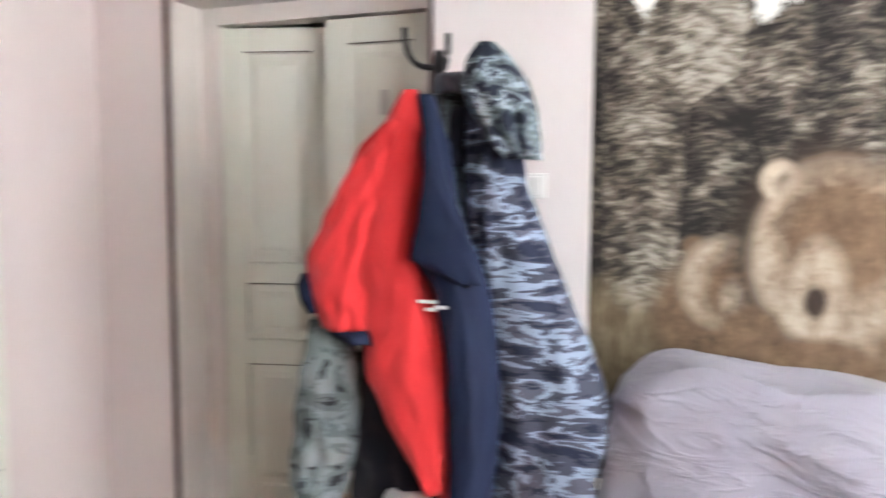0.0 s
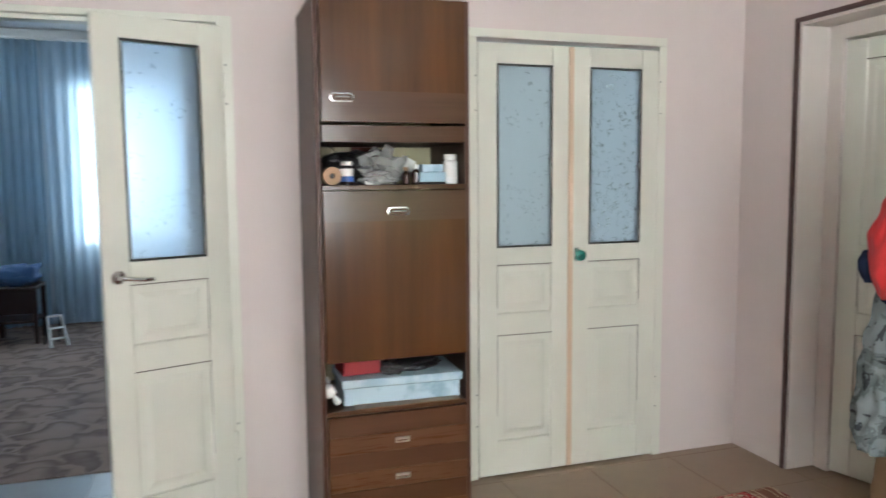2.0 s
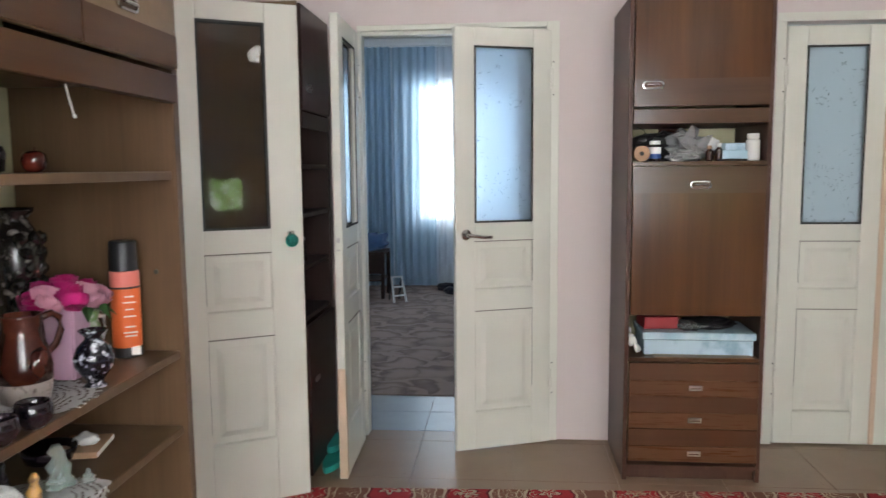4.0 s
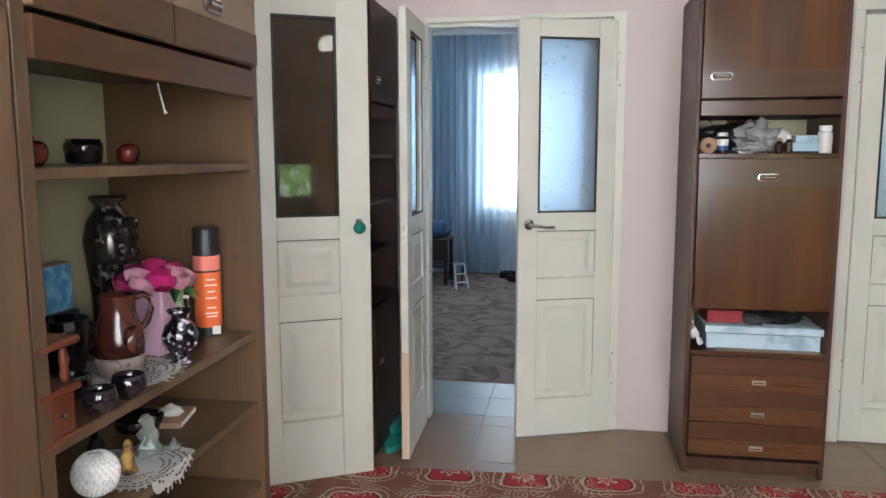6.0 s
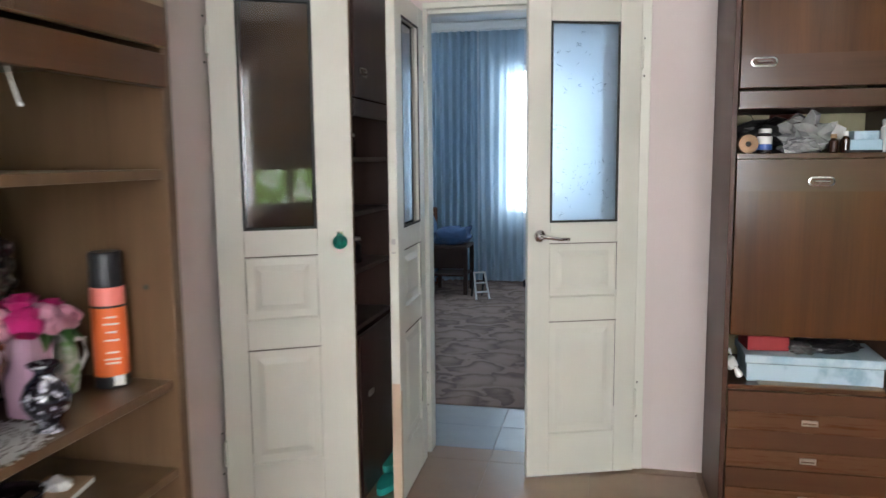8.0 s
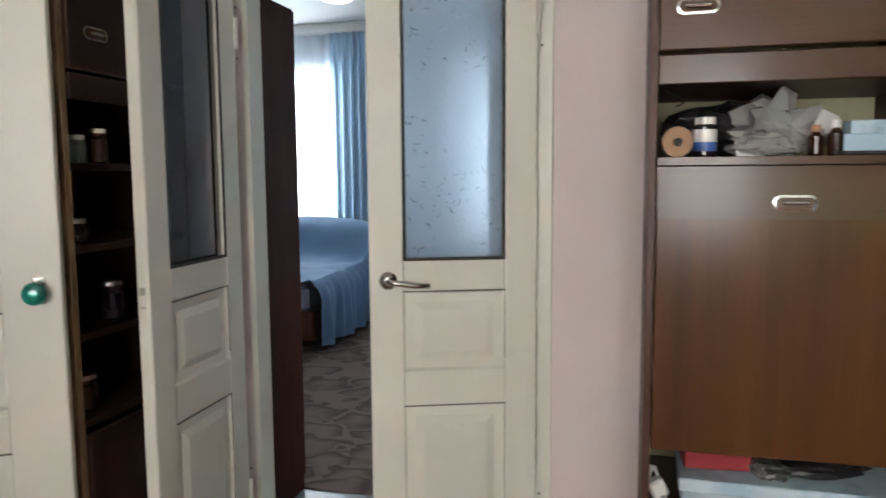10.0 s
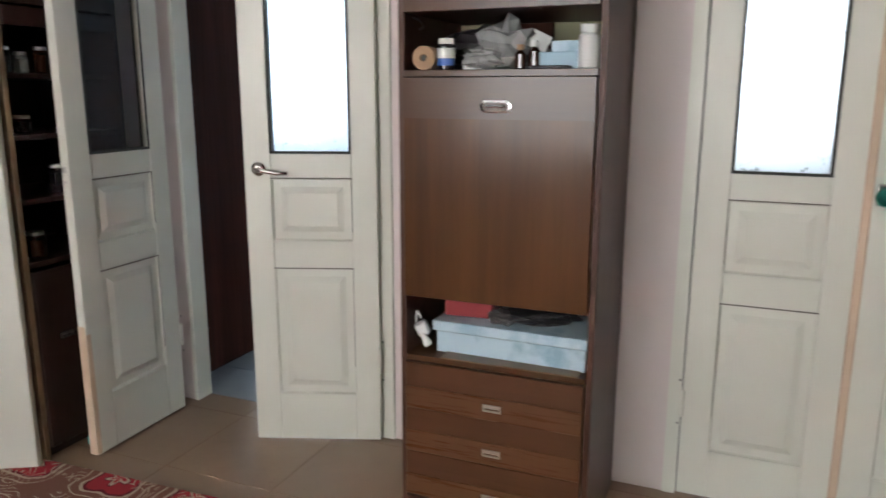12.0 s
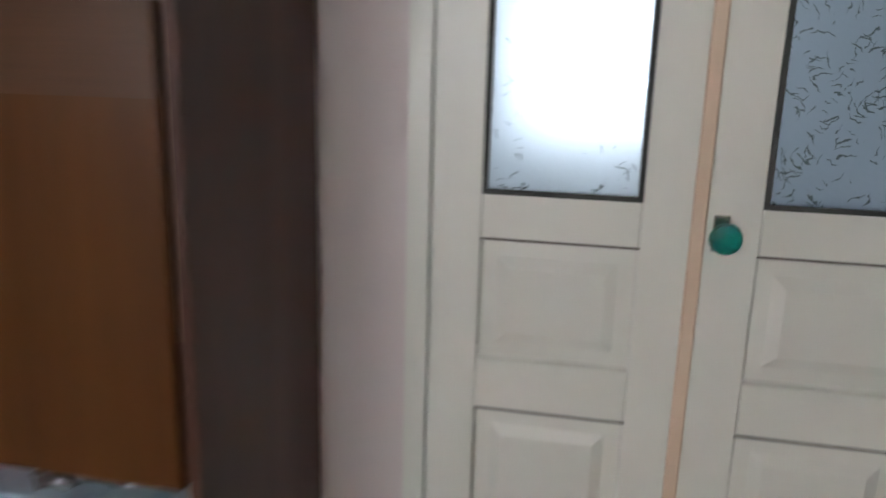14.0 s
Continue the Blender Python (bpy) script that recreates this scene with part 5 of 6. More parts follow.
def slipper(m):
    s = thing("slipper", m, "teal and black rubber slipper on the floor", "slipper", "pair of rubber slippers")
    bm = bmesh.new()
    for z in (0.0, 0.028):
        ring = []
        for i in range(28):
            a = 2 * math.pi * i / 28
            w = 0.043 * (1 + 0.18 * math.cos(a))
            ring.append(bm.verts.new((0.125 * math.cos(a), w * math.sin(a), z)))
        bm.faces.new(ring if z else list(reversed(ring)))
    vs = bm.verts[:]
    for i in range(28):
        j = (i + 1) % 28
        bm.faces.new((vs[i], vs[j], vs[28 + j], vs[28 + i]))
    part("sole", bm, M_TEAL, s)
    bm = bmesh.new()
    rows = []
    for k in range(7):
        x = 0.0 + 0.09 * k / 6
        rows.append([bm.verts.new((x, 0.047 * math.cos(math.pi * i / 10), 0.026 + (0.034 - 0.018 * (k / 6)) * math.sin(math.pi * i / 10))) for i in range(11)])
    for a, c in zip(rows, rows[1:]):
        for i in range(10):
            bm.faces.new((a[i], a[i + 1], c[i + 1], c[i]))
    bmesh.ops.solidify(bm, geom=bm.faces[:], thickness=0.006)
    part("strap", bm, M_BLACKCLOTH, s, "black strap")
    return s


sl = slipper(at(-1.032, 2.16, 0.001, 84))
copy_thing(sl, at(-1.026, 2.25, 0.060, 80))

# ---- things in the tall cabinet ----


NZ = 1.3745
roll = thing("tape_roll", at(0.325, 2.115, NZ + 0.033), "brown paper tape roll lying on its rim in the niche", "tape roll")
b = bmesh.new()
prof = [(0.010, -0.024), (0.033, -0.024), (0.033, 0.024), (0.010, 0.024)]
rg = []
for i in range(28):
    a = 2 * math.pi * i / 28
    rg.append([b.verts.new((r * math.cos(a), y, r * math.sin(a))) for r, y in prof])
for i in range(28):
    j = (i + 1) % 28
    for k in range(4):
        b.faces.new((rg[i][k], rg[i][(k + 1) % 4], rg[j][(k + 1) % 4], rg[j][k]))
bmesh.ops.recalc_face_normals(b, faces=b.faces[:])
part("tape", b, M_KRAFT, roll)
# Solid dark plug paints the shade inside the roll.
part("core", tube([(0, -0.022, 0), (0, 0.022, 0)], 0.0085, 14), M_GROOVE, roll, "dark plug standing for the shaded hollow")


def pill_bottle(x, y, r, h, label, body, band):
    t = thing("pill_bottle", at(x, y, NZ), label, "bottle")
    part("body", lathe([(r * 0.9, 0), (r, 0.004), (r, h * 0.74), (r * 0.75, h * 0.80), (r * 0.75, h * 0.82)], 28), body, t)
    part("cap", lathe([(r * 0.86, h * 0.82), (r * 0.88, h * 0.83), (r * 0.88, h * 0.985), (r * 0.8, h)], 28), M_WHITE, t, "white ribbed cap")
    if band:
        part("label_band", lathe([(r * 1.008, h * 0.14), (r * 1.012, h * 0.15), (r * 1.012, h * 0.36), (r * 1.008, h * 0.37)], 28), band, t, "blue label band")
        part("label_paper", lathe([(r * 1.006, h * 0.37), (r * 1.01, h * 0.375), (r * 1.01, h * 0.68), (r * 1.006, h * 0.69)], 28), M_WHITE, t, "white paper label")
    return t


pill_bottle(0.383, 2.12, 0.025, 0.086, "dark pill bottle with white cap and label", M_DARKGLAZE, M_BLUELABEL)
pill_bottle(0.783, 2.12, 0.028, 0.112, "large white plastic pill bottle", M_WHITE, None)
for x, h in ((0.603, 0.064), (0.641, 0.074)):
    t = thing("medicine_bottle", at(x, 2.105, NZ), "small dark amber medicine bottle with pale cap", "bottle", "amber medicine bottles")
    part("body", lathe([(0.013, 0), (0.0155, 0.003), (0.0155, h * 0.62), (0.008, h * 0.74), (0.007, h * 0.78)], 20), M_AMBER, t)
    part("cap", lathe([(0.0095, h * 0.78), (0.0098, h * 0.80), (0.0095, h)], 18), M_KRAFT if h < 0.07 else M_WHITE, t, "pale screw cap")
tagged(part("plastic_bag", crumple(0.18, 0.16, 0.125, 5.0, 3, 0.75), M_BAG), "crumpled clear plastic bag with papers on the shelf", "bag").matrix_basis = at(0.535, 2.20, NZ)
tagged(part("plastic_bag", crumple(0.13, 0.10, 0.05, 9.0), M_BAG), "crumpled clear plastic film on the shelf", "bag").matrix_basis = at(0.50, 2.115, NZ)
tagged(part("black_bag", crumple(0.25, 0.20, 0.130, 7.0), M_DARKBAG), "crumpled black plastic bag at the back of the niche", "bag").matrix_basis = at(0.435, 2.29, NZ)
tagged(part("paper_slip", box(-0.028, 0.028, -0.001, 0.001, 0, 0.05), M_WHITE), "folded white paper slip in the plastic bag", "paper").matrix_basis = pose(0.625, 2.17, NZ + 0.055, -20, 25, 8)
tagged(part("paper_slip", box(-0.03, 0.03, -0.001, 0.001, 0, 0.035), M_WHITE), "folded white paper slip on the shelf", "paper").matrix_basis = pose(0.475, 2.095, NZ, -28, 0, 12)
t = thing("medicine_box", at(0.705, 2.13, NZ), "pale blue cardboard medicine box on the shelf", "box", "pale blue medicine boxes")
part("carton", box(-0.052, 0.052, -0.03, 0.05, 0, 0.044, 0.002), M_BLUEBOX, t)
t = thing("medicine_box", at(0.722, 2.17, NZ + 0.0445), "pale blue cardboard medicine box on another box", "box", "pale blue medicine boxes")
part("carton", box(-0.045, 0.045, -0.03, 0.03, 0, 0.030, 0.002), M_BLUEBOX2, t)
tagged(part("flat_case", box(-0.055, 0.055, -0.03, 0.02, 0, 0.008, 0.003), M_BLACK), "flat black case lying before the blue boxes", "case").matrix_basis = at(0.69, 2.085, NZ)
cw = thing("loose_wire", at(0, 0, 0), "thin dark wire hanging at the niche's inner corner", "wire")
part("strand", tube([(0.30, 2.08, 1.515), (0.325, 2.07, 1.505), (0.335, 2.075, 1.49), (0.32, 2.08, 1.482)], 0.0022, 6), M_BLACK, cw)

LZ = 0.5435
bx = thing("storage_box", at(0.577, 2.226, LZ, -1.5), "long pale blue marbled cardboard box with lid", "box")
part("carton", box(-0.219, 0.236, -0.115, 0.13, 0.0, 0.067, 0.002), M_BLUEBOX2, bx)
part("lid", box(-0.228, 0.245, -0.127, 0.140, 0.069, 0.100, 0.003), M_BLUELID, bx, "pale blue marbled lid")
# Dark strip paints the shadow that the overhanging lid casts.
part("lid_shadow", box(-0.222, 0.239, -0.1165, 0.1315, 0.0655, 0.0685), M_GROOVE, bx, "dark strip painted for the shadow under the lid")
tagged(part("red_box", box(-0.075, 0.075, -0.07, 0.07, 0, 0.055, 0.003), M_REDBOX), "red cardboard box resting on the blue box", "box").matrix_basis = at(0.432, 2.240, LZ + 0.101, 4)
tagged(part("black_pouch", crumple(0.24, 0.14, 0.05, 12.0), M_DARKBAG), "flat black pouch on the blue box", "pouch").matrix_basis = at(0.64, 2.21, LZ + 0.101)
tagged(part("plastic_film", crumple(0.10, 0.10, 0.042, 14.0), M_FILM), "crumpled clear film lying on the blue box", "film").matrix_basis = at(0.555, 2.165, LZ + 0.101)
tagged(part("board", box(-0.17, 0.24, -0.06, 0.3, 0, 0.004, 0.001), M_BANDY), "thin brown board under the blue box", "board").matrix_basis = at(0.56, 2.12, LZ - 0.0005)
ex = thing("plug_cable", at(0, 0, 0), "white mains cable with plug in the lower niche", "cable")
part("plug", lathe([(0.012, 0), (0.014, 0.010), (0.010, 0.028), (0.005, 0.04)], 16, (0.325, 2.10, LZ + 0.004)), M_WHITE, ex)
part("socket", box(0.305, 0.345, 2.115, 0.018 + 2.13, LZ + 0.03, LZ + 0.075, 0.006), M_WHITE, ex, "white socket block")
ex.matrix_basis = Matrix.Translation((0.325, 2.13, LZ + 0.012)) @ pose(0, 0, 0, 0, -28, 15) @ Matrix.Translation((-0.322, -2.12, -LZ))
cab = []
for i in range(22):
    a = i / 21 * 2 * math.pi * 0.8
    cab.append((0.322 + 0.016 * math.cos(a * 1.3) + 0.004 * math.sin(3 * a), 2.12 + 0.02 * math.sin(a * 0.7), LZ + 0.085 + 0.024 * math.sin(a * 1.7)))
smooth(part("cable", tube(cab, 0.0035, 6), M_WHITE, ex))

# ---- ornaments on the wall unit ----
SZ, OZ = 0.9155, 0.7245


def spray_can(x, y, r, h):
    t = thing("spray_can", at(x, y, SZ), "orange spray can with black cap beside the side panel", "spray can")
    part("base_ring", lathe([(r, 0), (r * 1.02, 0.003), (r * 1.02, 0.02), (r, 0.024)], 28), M_BLACK, t)
    part("body", lathe([(r, 0.024), (r, h * 0.60)], 28), M_ORANGE, t)
    part("upper_print", lathe([(r * 1.001, h * 0.60), (r * 1.001, h * 0.61), (r, h * 0.735), (r * 0.95, h * 0.745)], 28), M_PINKPRINT, t, "paler red printed band")
    part("divider", lathe([(r * 1.004, h * 0.595), (r * 1.005, h * 0.60), (r * 1.004, h * 0.612)], 28), M_BLACK, t, "black printed line")
    part("cap", lathe([(r * 0.92, h * 0.745), (r * 0.93, h * 0.75), (r * 0.90, h * 0.985), (r * 0.82, h)], 28), M_BLACK, t, "black cap")
    for i, (z, w) in enumerate(((0.53, 0.02), (0.48, 0.028), (0.42, 0.018), (0.36, 0.026), (0.27, 0.022), (0.22, 0.03), (0.19, 0.026))):
        part("print_line", box(-w / 2 + 0.008, w / 2 + 0.008, -r - 0.0006, -r + 0.004, z * h - 0.0015, z * h + 0.0015), M_WHITE, t)
    part("barcode", box(0.008, 0.028, -r * 1.01, -r + 0.008, 0.006, 0.026), M_WHITE, t, "white barcode patch")
    return t


sc = spray_can(-1.145, 0.575, 0.034, 0.275)
sc.matrix_basis = at(-1.145, 0.582, SZ, 28)

pv = thing("flower_vase", at(-1.172, 0.388, SZ), "lilac box vase with pink and fuchsia soap roses", "vase")
b = bmesh.new()
for w, z in ((0.026, 0.0), (0.036, 0.165)):
    for a, c in ((-1, -1), (1, -1), (1, 1), (-1, 1)):
        b.verts.new((a * w, c * w, z))
vs = b.verts[:]
b.faces.new((vs[3], vs[2], vs[1], vs[0]))
b.faces.new(vs[4:8])
for i in range(4):
    j = (i + 1) % 4
    b.faces.new((vs[i], vs[j], vs[4 + j], vs[4 + i]))
bmesh.ops.bevel(b, geom=b.edges[:], offset=0.004, segments=2, affect="EDGES")
part("box_vase", b, M_PINKBOX, pv)


def rose_mesh(r, seed):
    bm = bmesh.new()
    for k in range(11):
        q = k / 10
        a0 = k * 2.4 + seed
        rows = []
        for i in range(5):
            v = i / 4
            row = []
            for j in range(7):
                u = (j / 6 - 0.5) * (1.7 if q > 0.3 else 2.6)
                rise = -0.7 + v * (1.75 - 0.95 * q)
                ball = r * (0.45 + 0.55 * q)
                rad = ball * math.cos(rise) + 0.10 * r * q * max(0.0, v - 0.7) / 0.3
                zc = ball * 0.95 * math.sin(rise) + 0.03 * r * math.cos(u * 4)
                row.append(bm.verts.new((rad * math.cos(a0 + u), rad * math.sin(a0 + u), zc)))
            rows.append(row)
        for p0, p1 in zip(rows, rows[1:]):
            for j in range(6):
                bm.faces.new((p0[j], p0[j + 1], p1[j + 1], p1[j]))
    bmesh.ops.solidify(bm, geom=bm.faces[:], thickness=0.0012)
    return bm


mounds = [(0.0, 0.0, 0.210)] + [(0.042 * math.cos(a), 0.047 * math.sin(a), 0.192) for a in (0.2, 1.25, 2.3, 3.35, 4.4, 5.45)] + [(0.064 * math.cos(a), 0.074 * math.sin(a), 0.176) for a in (0.0, 0.7, 1.4, 2.1, 4.2, 4.9, 5.6)]
for i, (dx, dy, dz) in enumerate(mounds):
    r, mt = 0.029, (M_ROSE if i in (1, 5, 7, 12, 8, 10) else M_FUCHSIA)
    ob = smooth(part("rose", rose_mesh(r, i * 1.7), mt, pv))
    ob.matrix_basis = pose(dx, dy, dz, -dy * 420, dx * 480, i * 40)
for i in range(5):
    bm = bmesh.new()
    tip = [bm.verts.new(p) for p in ((0, 0, 0), (0.018, 0.03, 0.006), (0, 0.075, -0.012), (-0.018, 0.03, 0.006))]
    bm.faces.new(tip)
    bmesh.ops.solidify(bm, geom=bm.faces[:], thickness=0.001)
    part("leaf", bm, M_LEAF, pv).matrix_basis = pose(0.03, 0.03, 0.17, -30, 0, i * 50 - 150)

bv = thing("small_vase", at(-1.080, 0.325, SZ), "small black vase with white painted flowers", "vase")
smooth(part("body", lathe([(0.0204, 0.0000), (0.0241, 0.0024), (0.0158, 0.0112), (0.0186, 0.0176), (0.0371, 0.0440), (0.0399, 0.0624), (0.0316, 0.0840), (0.0167, 0.0992), (0.0158, 0.1056), (0.0260, 0.1160), (0.0278, 0.1192), (0.0241, 0.1200), (0.0130, 0.1056)], 36), M_FLORAL, bv))

jug = thing("clay_jug", at(-1.160, 0.222, SZ + 0.002) @ Matrix.Scale(0.93, 4), "brown glazed clay jug with speckled grey foot", "jug")
smooth(part("body", lathe([(0.0420, 0.0430), (0.0530, 0.0447), (0.0545, 0.0731), (0.0490, 0.1075), (0.0400, 0.1333), (0.0375, 0.1505), (0.0405, 0.1763), (0.0415, 0.1806), (0.0370, 0.1806), (0.0330, 0.1505)], 36), M_CLAYBROWN, jug))
smooth(part("foot", lathe([(0.0430, 0.0000), (0.0470, 0.0026), (0.0505, 0.0258), (0.0530, 0.0451)], 36), M_CLAYGREY, jug, "speckled grey glazed foot"))
hp = [(0.022, 0.030, 0.168), (0.032, 0.052, 0.174), (0.038, 0.070, 0.162), (0.038, 0.073, 0.135), (0.034, 0.062, 0.108), (0.026, 0.042, 0.092)]
smooth(part("handle", tube(hp, 0.0075, 12), M_CLAYBROWN, jug))
smooth(part("relief_leaf", crumple(0.03, 0.045, 0.06, 21.0), M_CLAYBROWN, jug)).matrix_basis = at(0.048, -0.020, 0.055)

db = thing("relief_bottle", at(-1.325, 0.455, SZ + 0.002), "tall dark bottle vase with silvery grape relief", "vase")
smooth(part("body", lathe([(0.0414, 0.0000), (0.0460, 0.0037), (0.0478, 0.1302), (0.0552, 0.2046), (0.0607, 0.2511), (0.0506, 0.2976), (0.0322, 0.3255), (0.0294, 0.3348), (0.0423, 0.3515), (0.0423, 0.3581), (0.0276, 0.3441)], 36), M_SILVERY, db))
for i in range(12):
    a = -0.9 + 0.15 * i
    part("relief_leaf", crumple(0.028, 0.03, 0.034, 30.0 + i, 2), M_SILVERY, db).matrix_basis = at(0.051 * math.cos(a), 0.051 * math.sin(a), 0.175 + 0.033 * ((i * 7) % 4))


def small_cup(m):
    t = thing("small_cup", m, "small round glossy dark glazed cup", "cup", "dark glazed cups")
    smooth(part("bowl", lathe([(0.0151, 0.0000), (0.0185, 0.0017), (0.0286, 0.0168), (0.0302, 0.0286), (0.0269, 0.0420), (0.0252, 0.0437), (0.0227, 0.0420), (0.0244, 0.0286), (0.0185, 0.0101), (0.0050, 0.0084)], 28), M_DARKGLAZE, t))
    return t


CUP = Matrix.Scale(1.03, 4)
cup = small_cup(at(-1.052, -0.004, SZ + 0.003) @ CUP)
copy_thing(cup, at(-1.048, 0.078, SZ + 0.003, 40) @ CUP)
copy_thing(cup, at(-1.150, 0.060, SZ + 0.003, 80) @ CUP)


def doily(name, x, y, z, r, seed, label, brim=1.0):
    """A scalloped lace mat with rows of openings; past the shelf's brim it hangs down."""
    bm = bmesh.new()
    n, rad = 144, (0.0, 0.12, 0.3, 0.36, 0.42, 0.46, 0.52, 0.56, 0.62, 0.66, 0.72, 0.76, 0.82, 0.86, 0.93, 1.0)
    rings = []
    for k, q in enumerate(rad[1:]):
        ring = []
        for i in range(n):
            a = 2 * math.pi * i / n
            edge = 1 + (0.09 * abs(math.sin(8 * a)) * q ** 5)
            zz = 0.002 + 0.002 * math.sin(9 * a + seed) * q
            over = max(0.0, r * q * edge * math.cos(a) - brim)
            ring.append(bm.verts.new((r * q * edge * math.cos(a) - over * 0.93, r * q * edge * math.sin(a), zz - over * 0.95)))
        rings.append(ring)
    bm.faces.new(rings[0])
    for k, (a, c) in enumerate(zip(rings, rings[1:])):
        for i in range(n):
            if k % 2 and k > 1 and i % 3 and (i // 9 + k // 2) % 4:
                continue
            j = (i + 1) % n
            bm.faces.new((a[i], a[j], c[j], c[i]))
    bmesh.ops.solidify(bm, geom=bm.faces[:], thickness=0.0012)
    ob = tagged(part(name, bm, M_LACE), label, "doily")
    ob.matrix_basis = at(x, y, z)
    return ob


doily("lace_doily", -1.165, 0.225, SZ, 0.125, 1.0, "white crocheted lace doily under the clay jug")
doily("lace_doily", -1.118, 0.200, OZ, 0.115, 2.0, "white crocheted lace doily hanging over the lower shelf edge", 0.080)

ml = thing("wooden_mill", at(-1.085, -0.125, SZ), "reddish turned wooden salt house ornament", "ornament")
part("drawer_box", box(-0.05, 0.05, -0.05, 0.035, 0.006, 0.075, 0.004), M_REDWOOD, ml)
part("base", box(-0.058, 0.058, -0.055, 0.043, 0, 0.008, 0.002), M_REDWOOD, ml)
part("tier", box(-0.058, 0.058, -0.055, 0.043, 0.075, 0.088, 0.003), M_REDWOOD, ml)
for a, c in ((0.04, 0.025), (-0.04, 0.025), (0.04, -0.04), (-0.04, -0.04)):
    smooth(part("post", lathe([(0.006, 0.088), (0.009, 0.10), (0.006, 0.112), (0.009, 0.125), (0.006, 0.14), (0.006, 0.152)], 14, (a, c, 0)), M_REDWOOD, ml))
part("roof", box(-0.06, 0.06, -0.057, 0.045, 0.152, 0.165, 0.004), M_REDWOOD, ml)
part("knob", lathe([(0.003, 0), (0.005, 0.006), (0.002, 0.009)], 10), M_BLACK, ml).matrix_basis = pose(0.05, 0, 0.04, 0, 90, 0)

pc = thing("picture_card", at(-1.340, 0.275, SZ), "small standing card with blue printed front", "card")
part("card", box(-0.030, 0.006, -0.045, 0.045, 0.115, 0.220, 0.003), M_KRAFT, pc)
part("print", box(0.006, 0.0075, -0.043, 0.043, 0.117, 0.218), glaze("blue_print", (0.04, 0.22, 0.42), (0.20, 0.42, 0.58), 30, 0.4), pc, "blue printed front")
part("support", box(-0.03, 0.02, -0.05, 0.05, 0, 0.115, 0.004), M_BLACK, pc)
mg = thing("glass_mug", at(-1.280, 0.215, SZ), "dark glass mug with greyish shine", "mug")
smooth(part("bowl", lathe([(0.03, 0), (0.036, 0.004), (0.046, 0.05), (0.05, 0.115), (0.047, 0.117), (0.043, 0.05), (0.03, 0.012)], 28), M_DARKGLAZE, mg))
smooth(part("handle", tube([(0.03, 0.035, 0.1), (0.03, 0.07, 0.09), (0.03, 0.07, 0.05), (0.03, 0.04, 0.03)], 0.006, 8), M_SILVERY, mg))

gv = thing("green_pitcher", at(-1.20, 0.52, SZ), "small green and white pitcher ornament", "pitcher")
smooth(part("body", lathe([(0.0165, 0.0000), (0.0195, 0.0036), (0.0263, 0.0450), (0.0225, 0.0810), (0.0180, 0.0990), (0.0225, 0.1215), (0.0195, 0.1170)], 24), glaze("green_white_glaze", (0.70, 0.72, 0.66), (0.20, 0.36, 0.14), 24, 0.15), gv))
smooth(part("handle", tube([(0.012, 0.012, 0.105), (0.012, 0.038, 0.10), (0.012, 0.042, 0.065), (0.012, 0.022, 0.042)], 0.005, 8), M_PORCELAIN, gv))

# lower shelf
bl = thing("ball_vase", at(-1.120, 0.080, OZ + 0.003), "white porcelain ball vase with diamond relief", "vase")
bl.matrix_basis = at(-1.120, 0.066, OZ + 0.003) @ Matrix.Scale(0.82, 4)
b = bmesh.new()
R, rows_n, cols_n = 0.052, 12, 22
gr = []
for j in range(rows_n + 1):
    th = math.pi * (0.06 + 0.86 * j / rows_n)
    gr.append([(R * math.sin(th) * math.cos(2 * math.pi * (i + 0.5 * (j % 2)) / cols_n), R * math.sin(th) * math.sin(2 * math.pi * (i + 0.5 * (j % 2)) / cols_n), R * 0.98 - R * math.cos(th)) for i in range(cols_n)])
vv = [[b.verts.new(p) for p in row] for row in gr]
for j in range(rows_n - 1):
    for i in range(cols_n):
        # each diamond of the relief is a low pyramid
        o = j % 2
        p0, p2 = vv[j][i], vv[j + 2][i] if j + 2 <= rows_n else None
        l, r = vv[j + 1][(i - 1 + o) % cols_n], vv[j + 1][(i + o) % cols_n]
        c = (p0.co + p2.co + l.co + r.co) / 4
        d = (c - Vector((0, 0, R * 0.98))).normalized()
        apex = b.verts.new(c + d * 0.0042)
        for e0, e1 in ((p0, l), (l, p2), (p2, r), (r, p0)):
            b.faces.new((e0, e1, apex))
bmesh.ops.recalc_face_normals(b, faces=b.faces[:])
part("body", b, M_PORCELAIN, bl)
part("core", lathe([(0.0203, 0.0000), (0.0304, 0.0081), (0.0433, 0.0338), (0.0433, 0.0541), (0.0304, 0.0811), (0.0176, 0.0919), (0.0149, 0.0865)], 28), M_PORCELAIN, bl)


def figurine(x, y, h, w, mat, seed, label):
    """A plain abstract figurine."""
    bm = lathe([(w * 0.5, 0), (w * 0.52, h * 0.05), (w * 0.35, h * 0.3), (w * 0.42, h * 0.5), (w * 0.2, h * 0.7), (w * 0.26, h * 0.84), (w * 0.12, h)], 20, (0, 0, 0), 0.12)
    for v in bm.verts:
        v.co += Vector((noise.noise(v.co * 40 + Vector((seed, 0, 0))), noise.noise(v.co * 40 + Vector((0, seed, 0))), 0)) * w * 0.18
    ob = tagged(smooth(part("figurine", bm, mat)), label, "figurine")
    ob.matrix_basis = at(x, y, OZ + 0.003)
    return ob


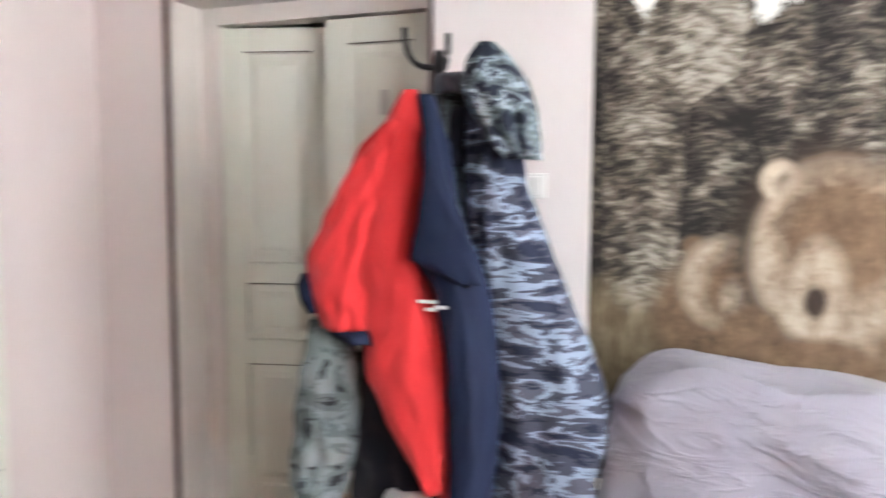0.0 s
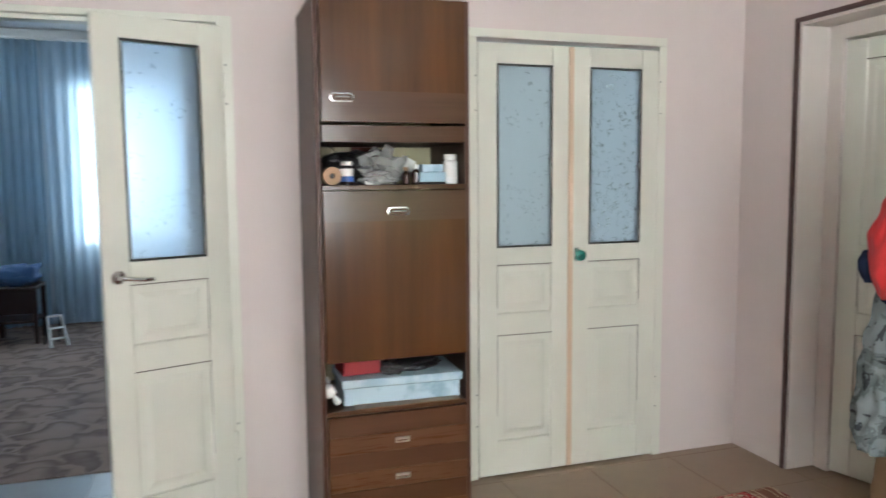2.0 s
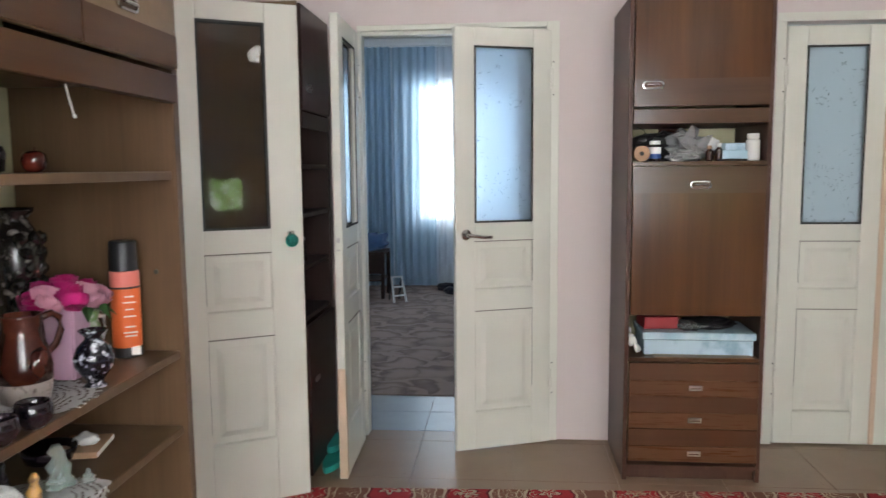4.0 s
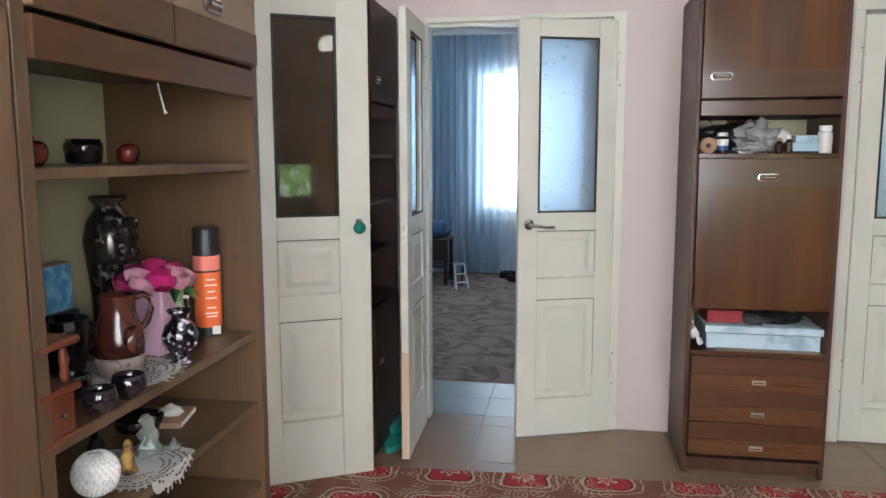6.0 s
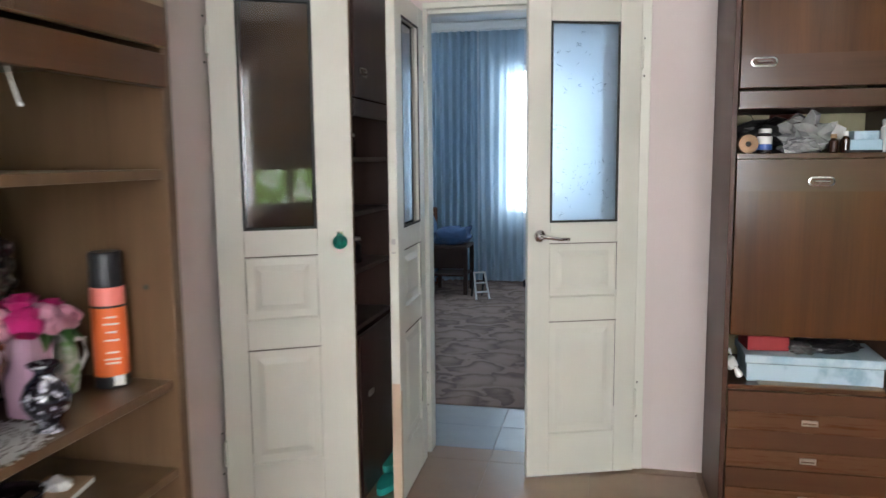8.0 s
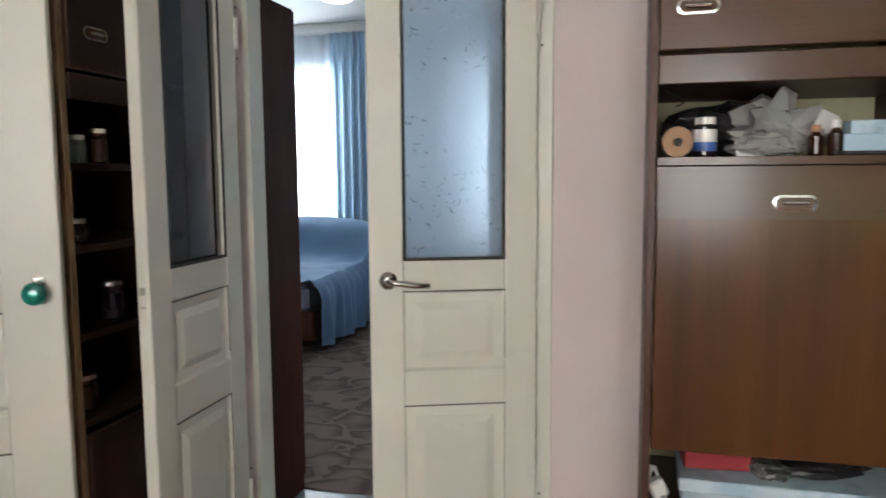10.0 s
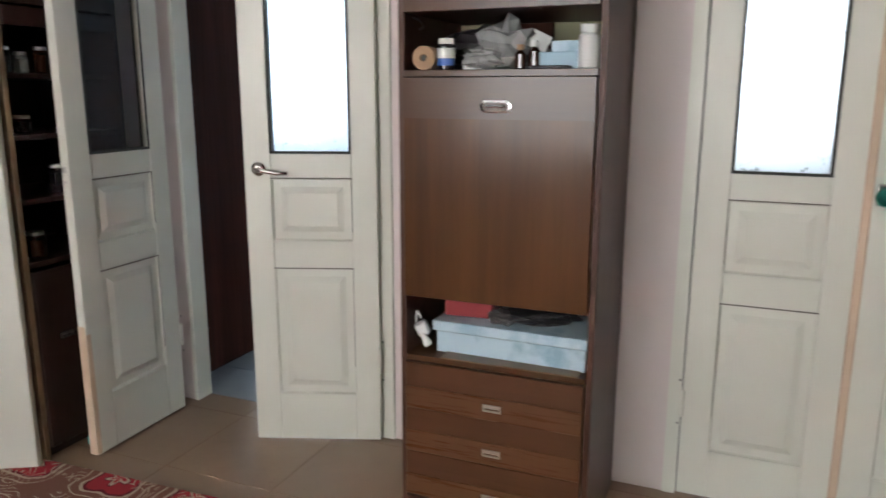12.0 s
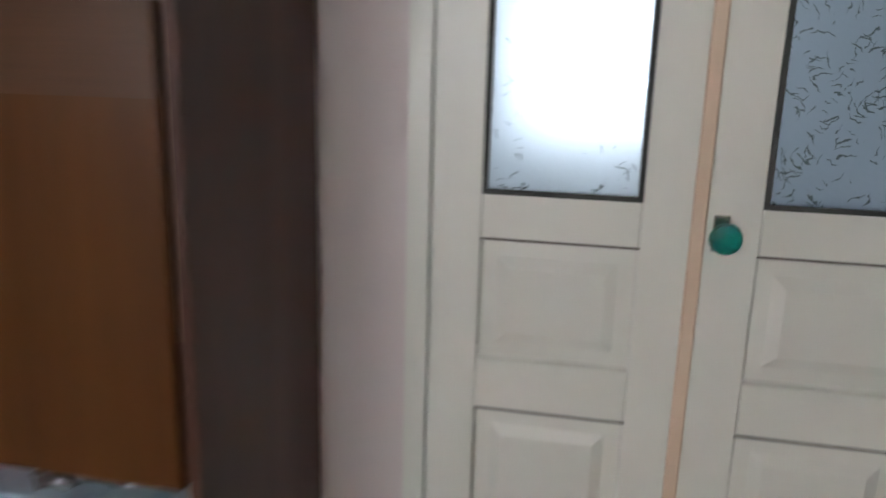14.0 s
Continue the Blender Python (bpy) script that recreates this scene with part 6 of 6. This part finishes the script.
figurine(-1.115, 0.163, 0.072, 0.032, M_GOLD, 2.0, "small gold and brown figurine on lace doily")
figurine(-1.135, 0.268, 0.085, 0.05, M_CLEAR, 5.0, "greenish glass figurine on lace doily")
figurine(-1.22, 0.21, 0.075, 0.045, M_DARKGLAZE, 8.0, "small dark figurine behind the ball vase")
figurine(-1.09, 0.295, 0.026, 0.03, M_CLEAR, 9.0, "low glass ornament on lace doily")
bd = thing("dark_bowl", at(-1.24, 0.40, OZ), "round dark shallow bowl on the lower shelf", "bowl")
smooth(part("bowl", lathe([(0.03, 0), (0.05, 0.004), (0.058, 0.03), (0.055, 0.032), (0.045, 0.01), (0.01, 0.008)], 28), M_DARKGLAZE, bd))
bk = thing("booklet", at(-1.20, 0.465, OZ, 12) @ Matrix.Scale(0.8, 4), "pale beige booklet lying on the lower shelf", "book")
part("cover", box(-0.06, 0.06, -0.075, 0.075, 0, 0.018, 0.002), M_KRAFT, bk)
part("pages", box(-0.057, 0.0605, -0.073, 0.073, 0.003, 0.015), M_LACE, bk)
tagged(smooth(part("shell", crumple(0.07, 0.06, 0.035, 44.0), M_PORCELAIN)), "white seashell on the booklet", "shell").matrix_basis = at(-1.19, 0.46, OZ + 0.0148) @ Matrix.Scale(0.75, 4)

# upper shelf
UZ = 1.3525


def apple(m):
    t = thing("apple_ornament", m, "dark red lacquered apple ornament on the shelf", "ornament", "red apple ornaments")
    smooth(part("fruit", lathe([(0.0029, 0.0029), (0.0130, 0.0000), (0.0216, 0.0086), (0.0252, 0.0230), (0.0223, 0.0374), (0.0130, 0.0439), (0.0058, 0.0418), (0.0022, 0.0374)], 28), M_APPLE, t))
    part("stalk", tube([(0, 0, 0.037), (0.003, 0.002, 0.052)], 0.0018, 6), M_DARKWOOD, t)
    return t


ap = apple(at(-1.205, 0.362, UZ))
copy_thing(ap, at(-1.16, 0.008, UZ, 60))
cn = thing("candle_cup", at(-1.32, 0.37, UZ), "dark round candle cup beside the apple ornament", "cup")
smooth(part("bowl", lathe([(0.03, 0), (0.038, 0.004), (0.042, 0.04), (0.036, 0.055), (0.032, 0.05), (0.034, 0.02)], 24), M_DARKGLAZE, cn))
wc = thing("hanging_cord", at(0, 0, 0), "short white cord hanging under the upper shelf", "cord")
part("strand", tube([(-1.10, 0.315, 1.554), (-1.10, 0.315, 1.53), (-1.098, 0.322, 1.50), (-1.095, 0.332, 1.465)], 0.002, 6), M_WHITE, wc)
part("tip", tube([(-1.095, 0.332, 1.465), (-1.094, 0.335, 1.460)], 0.0032, 6), M_WHITE, wc)
kn = thing("wood_screw", at(-1.09, 0.630, 1.11), "dark screw hole in the side panel", "screw")
part("head", lathe([(0.006, -0.002), (0.006, 0.003), (0.002, 0.004)], 12), M_GROOVE, kn).matrix_basis = pose(0, 0.002, 0, 90)

# ---- jars and glasses in the narrow cabinet ----
for i, (y, z, r, h, mt) in enumerate(((1.95, 1.375, 0.028, 0.075, M_DARKGLAZE), (2.02, 1.375, 0.024, 0.06, M_CLEAR), (2.10, 1.375, 0.026, 0.08, M_AMBER), (2.0, 1.171, 0.03, 0.05, M_SILVERY), (2.12, 0.951, 0.035, 0.09, M_DARKGLAZE), (2.0, 0.731, 0.035, 0.08, M_AMBER))):
    t = thing("glass_jar", at(-1.16, y, z), "small glass or tin jar in the narrow cabinet", "jar", "jars in the dark cabinet")
    part("body", lathe([(r * 0.8, 0), (r, 0.004), (r, h * 0.8), (r * 0.8, h * 0.9), (r * 0.8, h)], 20), mt, t)
    part("lid", lathe([(r * 0.85, h), (r * 0.87, h + 0.002), (r * 0.85, h + 0.012)], 20), M_STEEL, t, "metal lid")

# ---- floor tiles ----


def tile_mesh(w, d, mat):
    b = box(-w / 2, w / 2, -d / 2, d / 2, -0.006, 0.0, 0.0012)
    me = bpy.data.meshes.new("tile")
    b.to_mesh(me)
    b.free()
    me.materials.append(mat)
    return me


def lay_tiles(parent, x0, x1, y0, y1, ox, oy, size, mat, gap=0.0025):
    meshes = {}
    i0, i1 = math.floor((x0 - ox) / size), math.ceil((x1 - ox) / size)
    j0, j1 = math.floor((y0 - oy) / size), math.ceil((y1 - oy) / size)
    for i in range(i0, i1):
        for j in range(j0, j1):
            a, c = max(x0, ox + i * size), min(x1, ox + (i + 1) * size)
            e, f = max(y0, oy + j * size), min(y1, oy + (j + 1) * size)
            if c - a < 0.02 or f - e < 0.02:
                continue
            key = (round(c - a, 3), round(f - e, 3))
            if key not in meshes:
                meshes[key] = tile_mesh(key[0] - gap, key[1] - gap, mat)
            ob = new("tile", meshes[key])
            ob.location = ((a + c) / 2, (e + f) / 2, random.uniform(-0.0004, 0.0))
            ob.parent = parent


lay_tiles(floor, W, E + 0.24, S, N + NT, -0.66, 2.47, 0.45, M_TILE, 0.0014)
lay_tiles(bpy.data.objects["floor_bedroom"], -1.75, 0.42, N + NT + 0.002, 3.2, -0.663, 2.908, 0.45, M_HALLTILE_SKYLIT)
lay_tiles(bpy.data.objects["floor_bedroom"], 0.52, 3.6, N + NT + 0.002, FAR, 0.6, 2.908, 0.45, M_TILE)
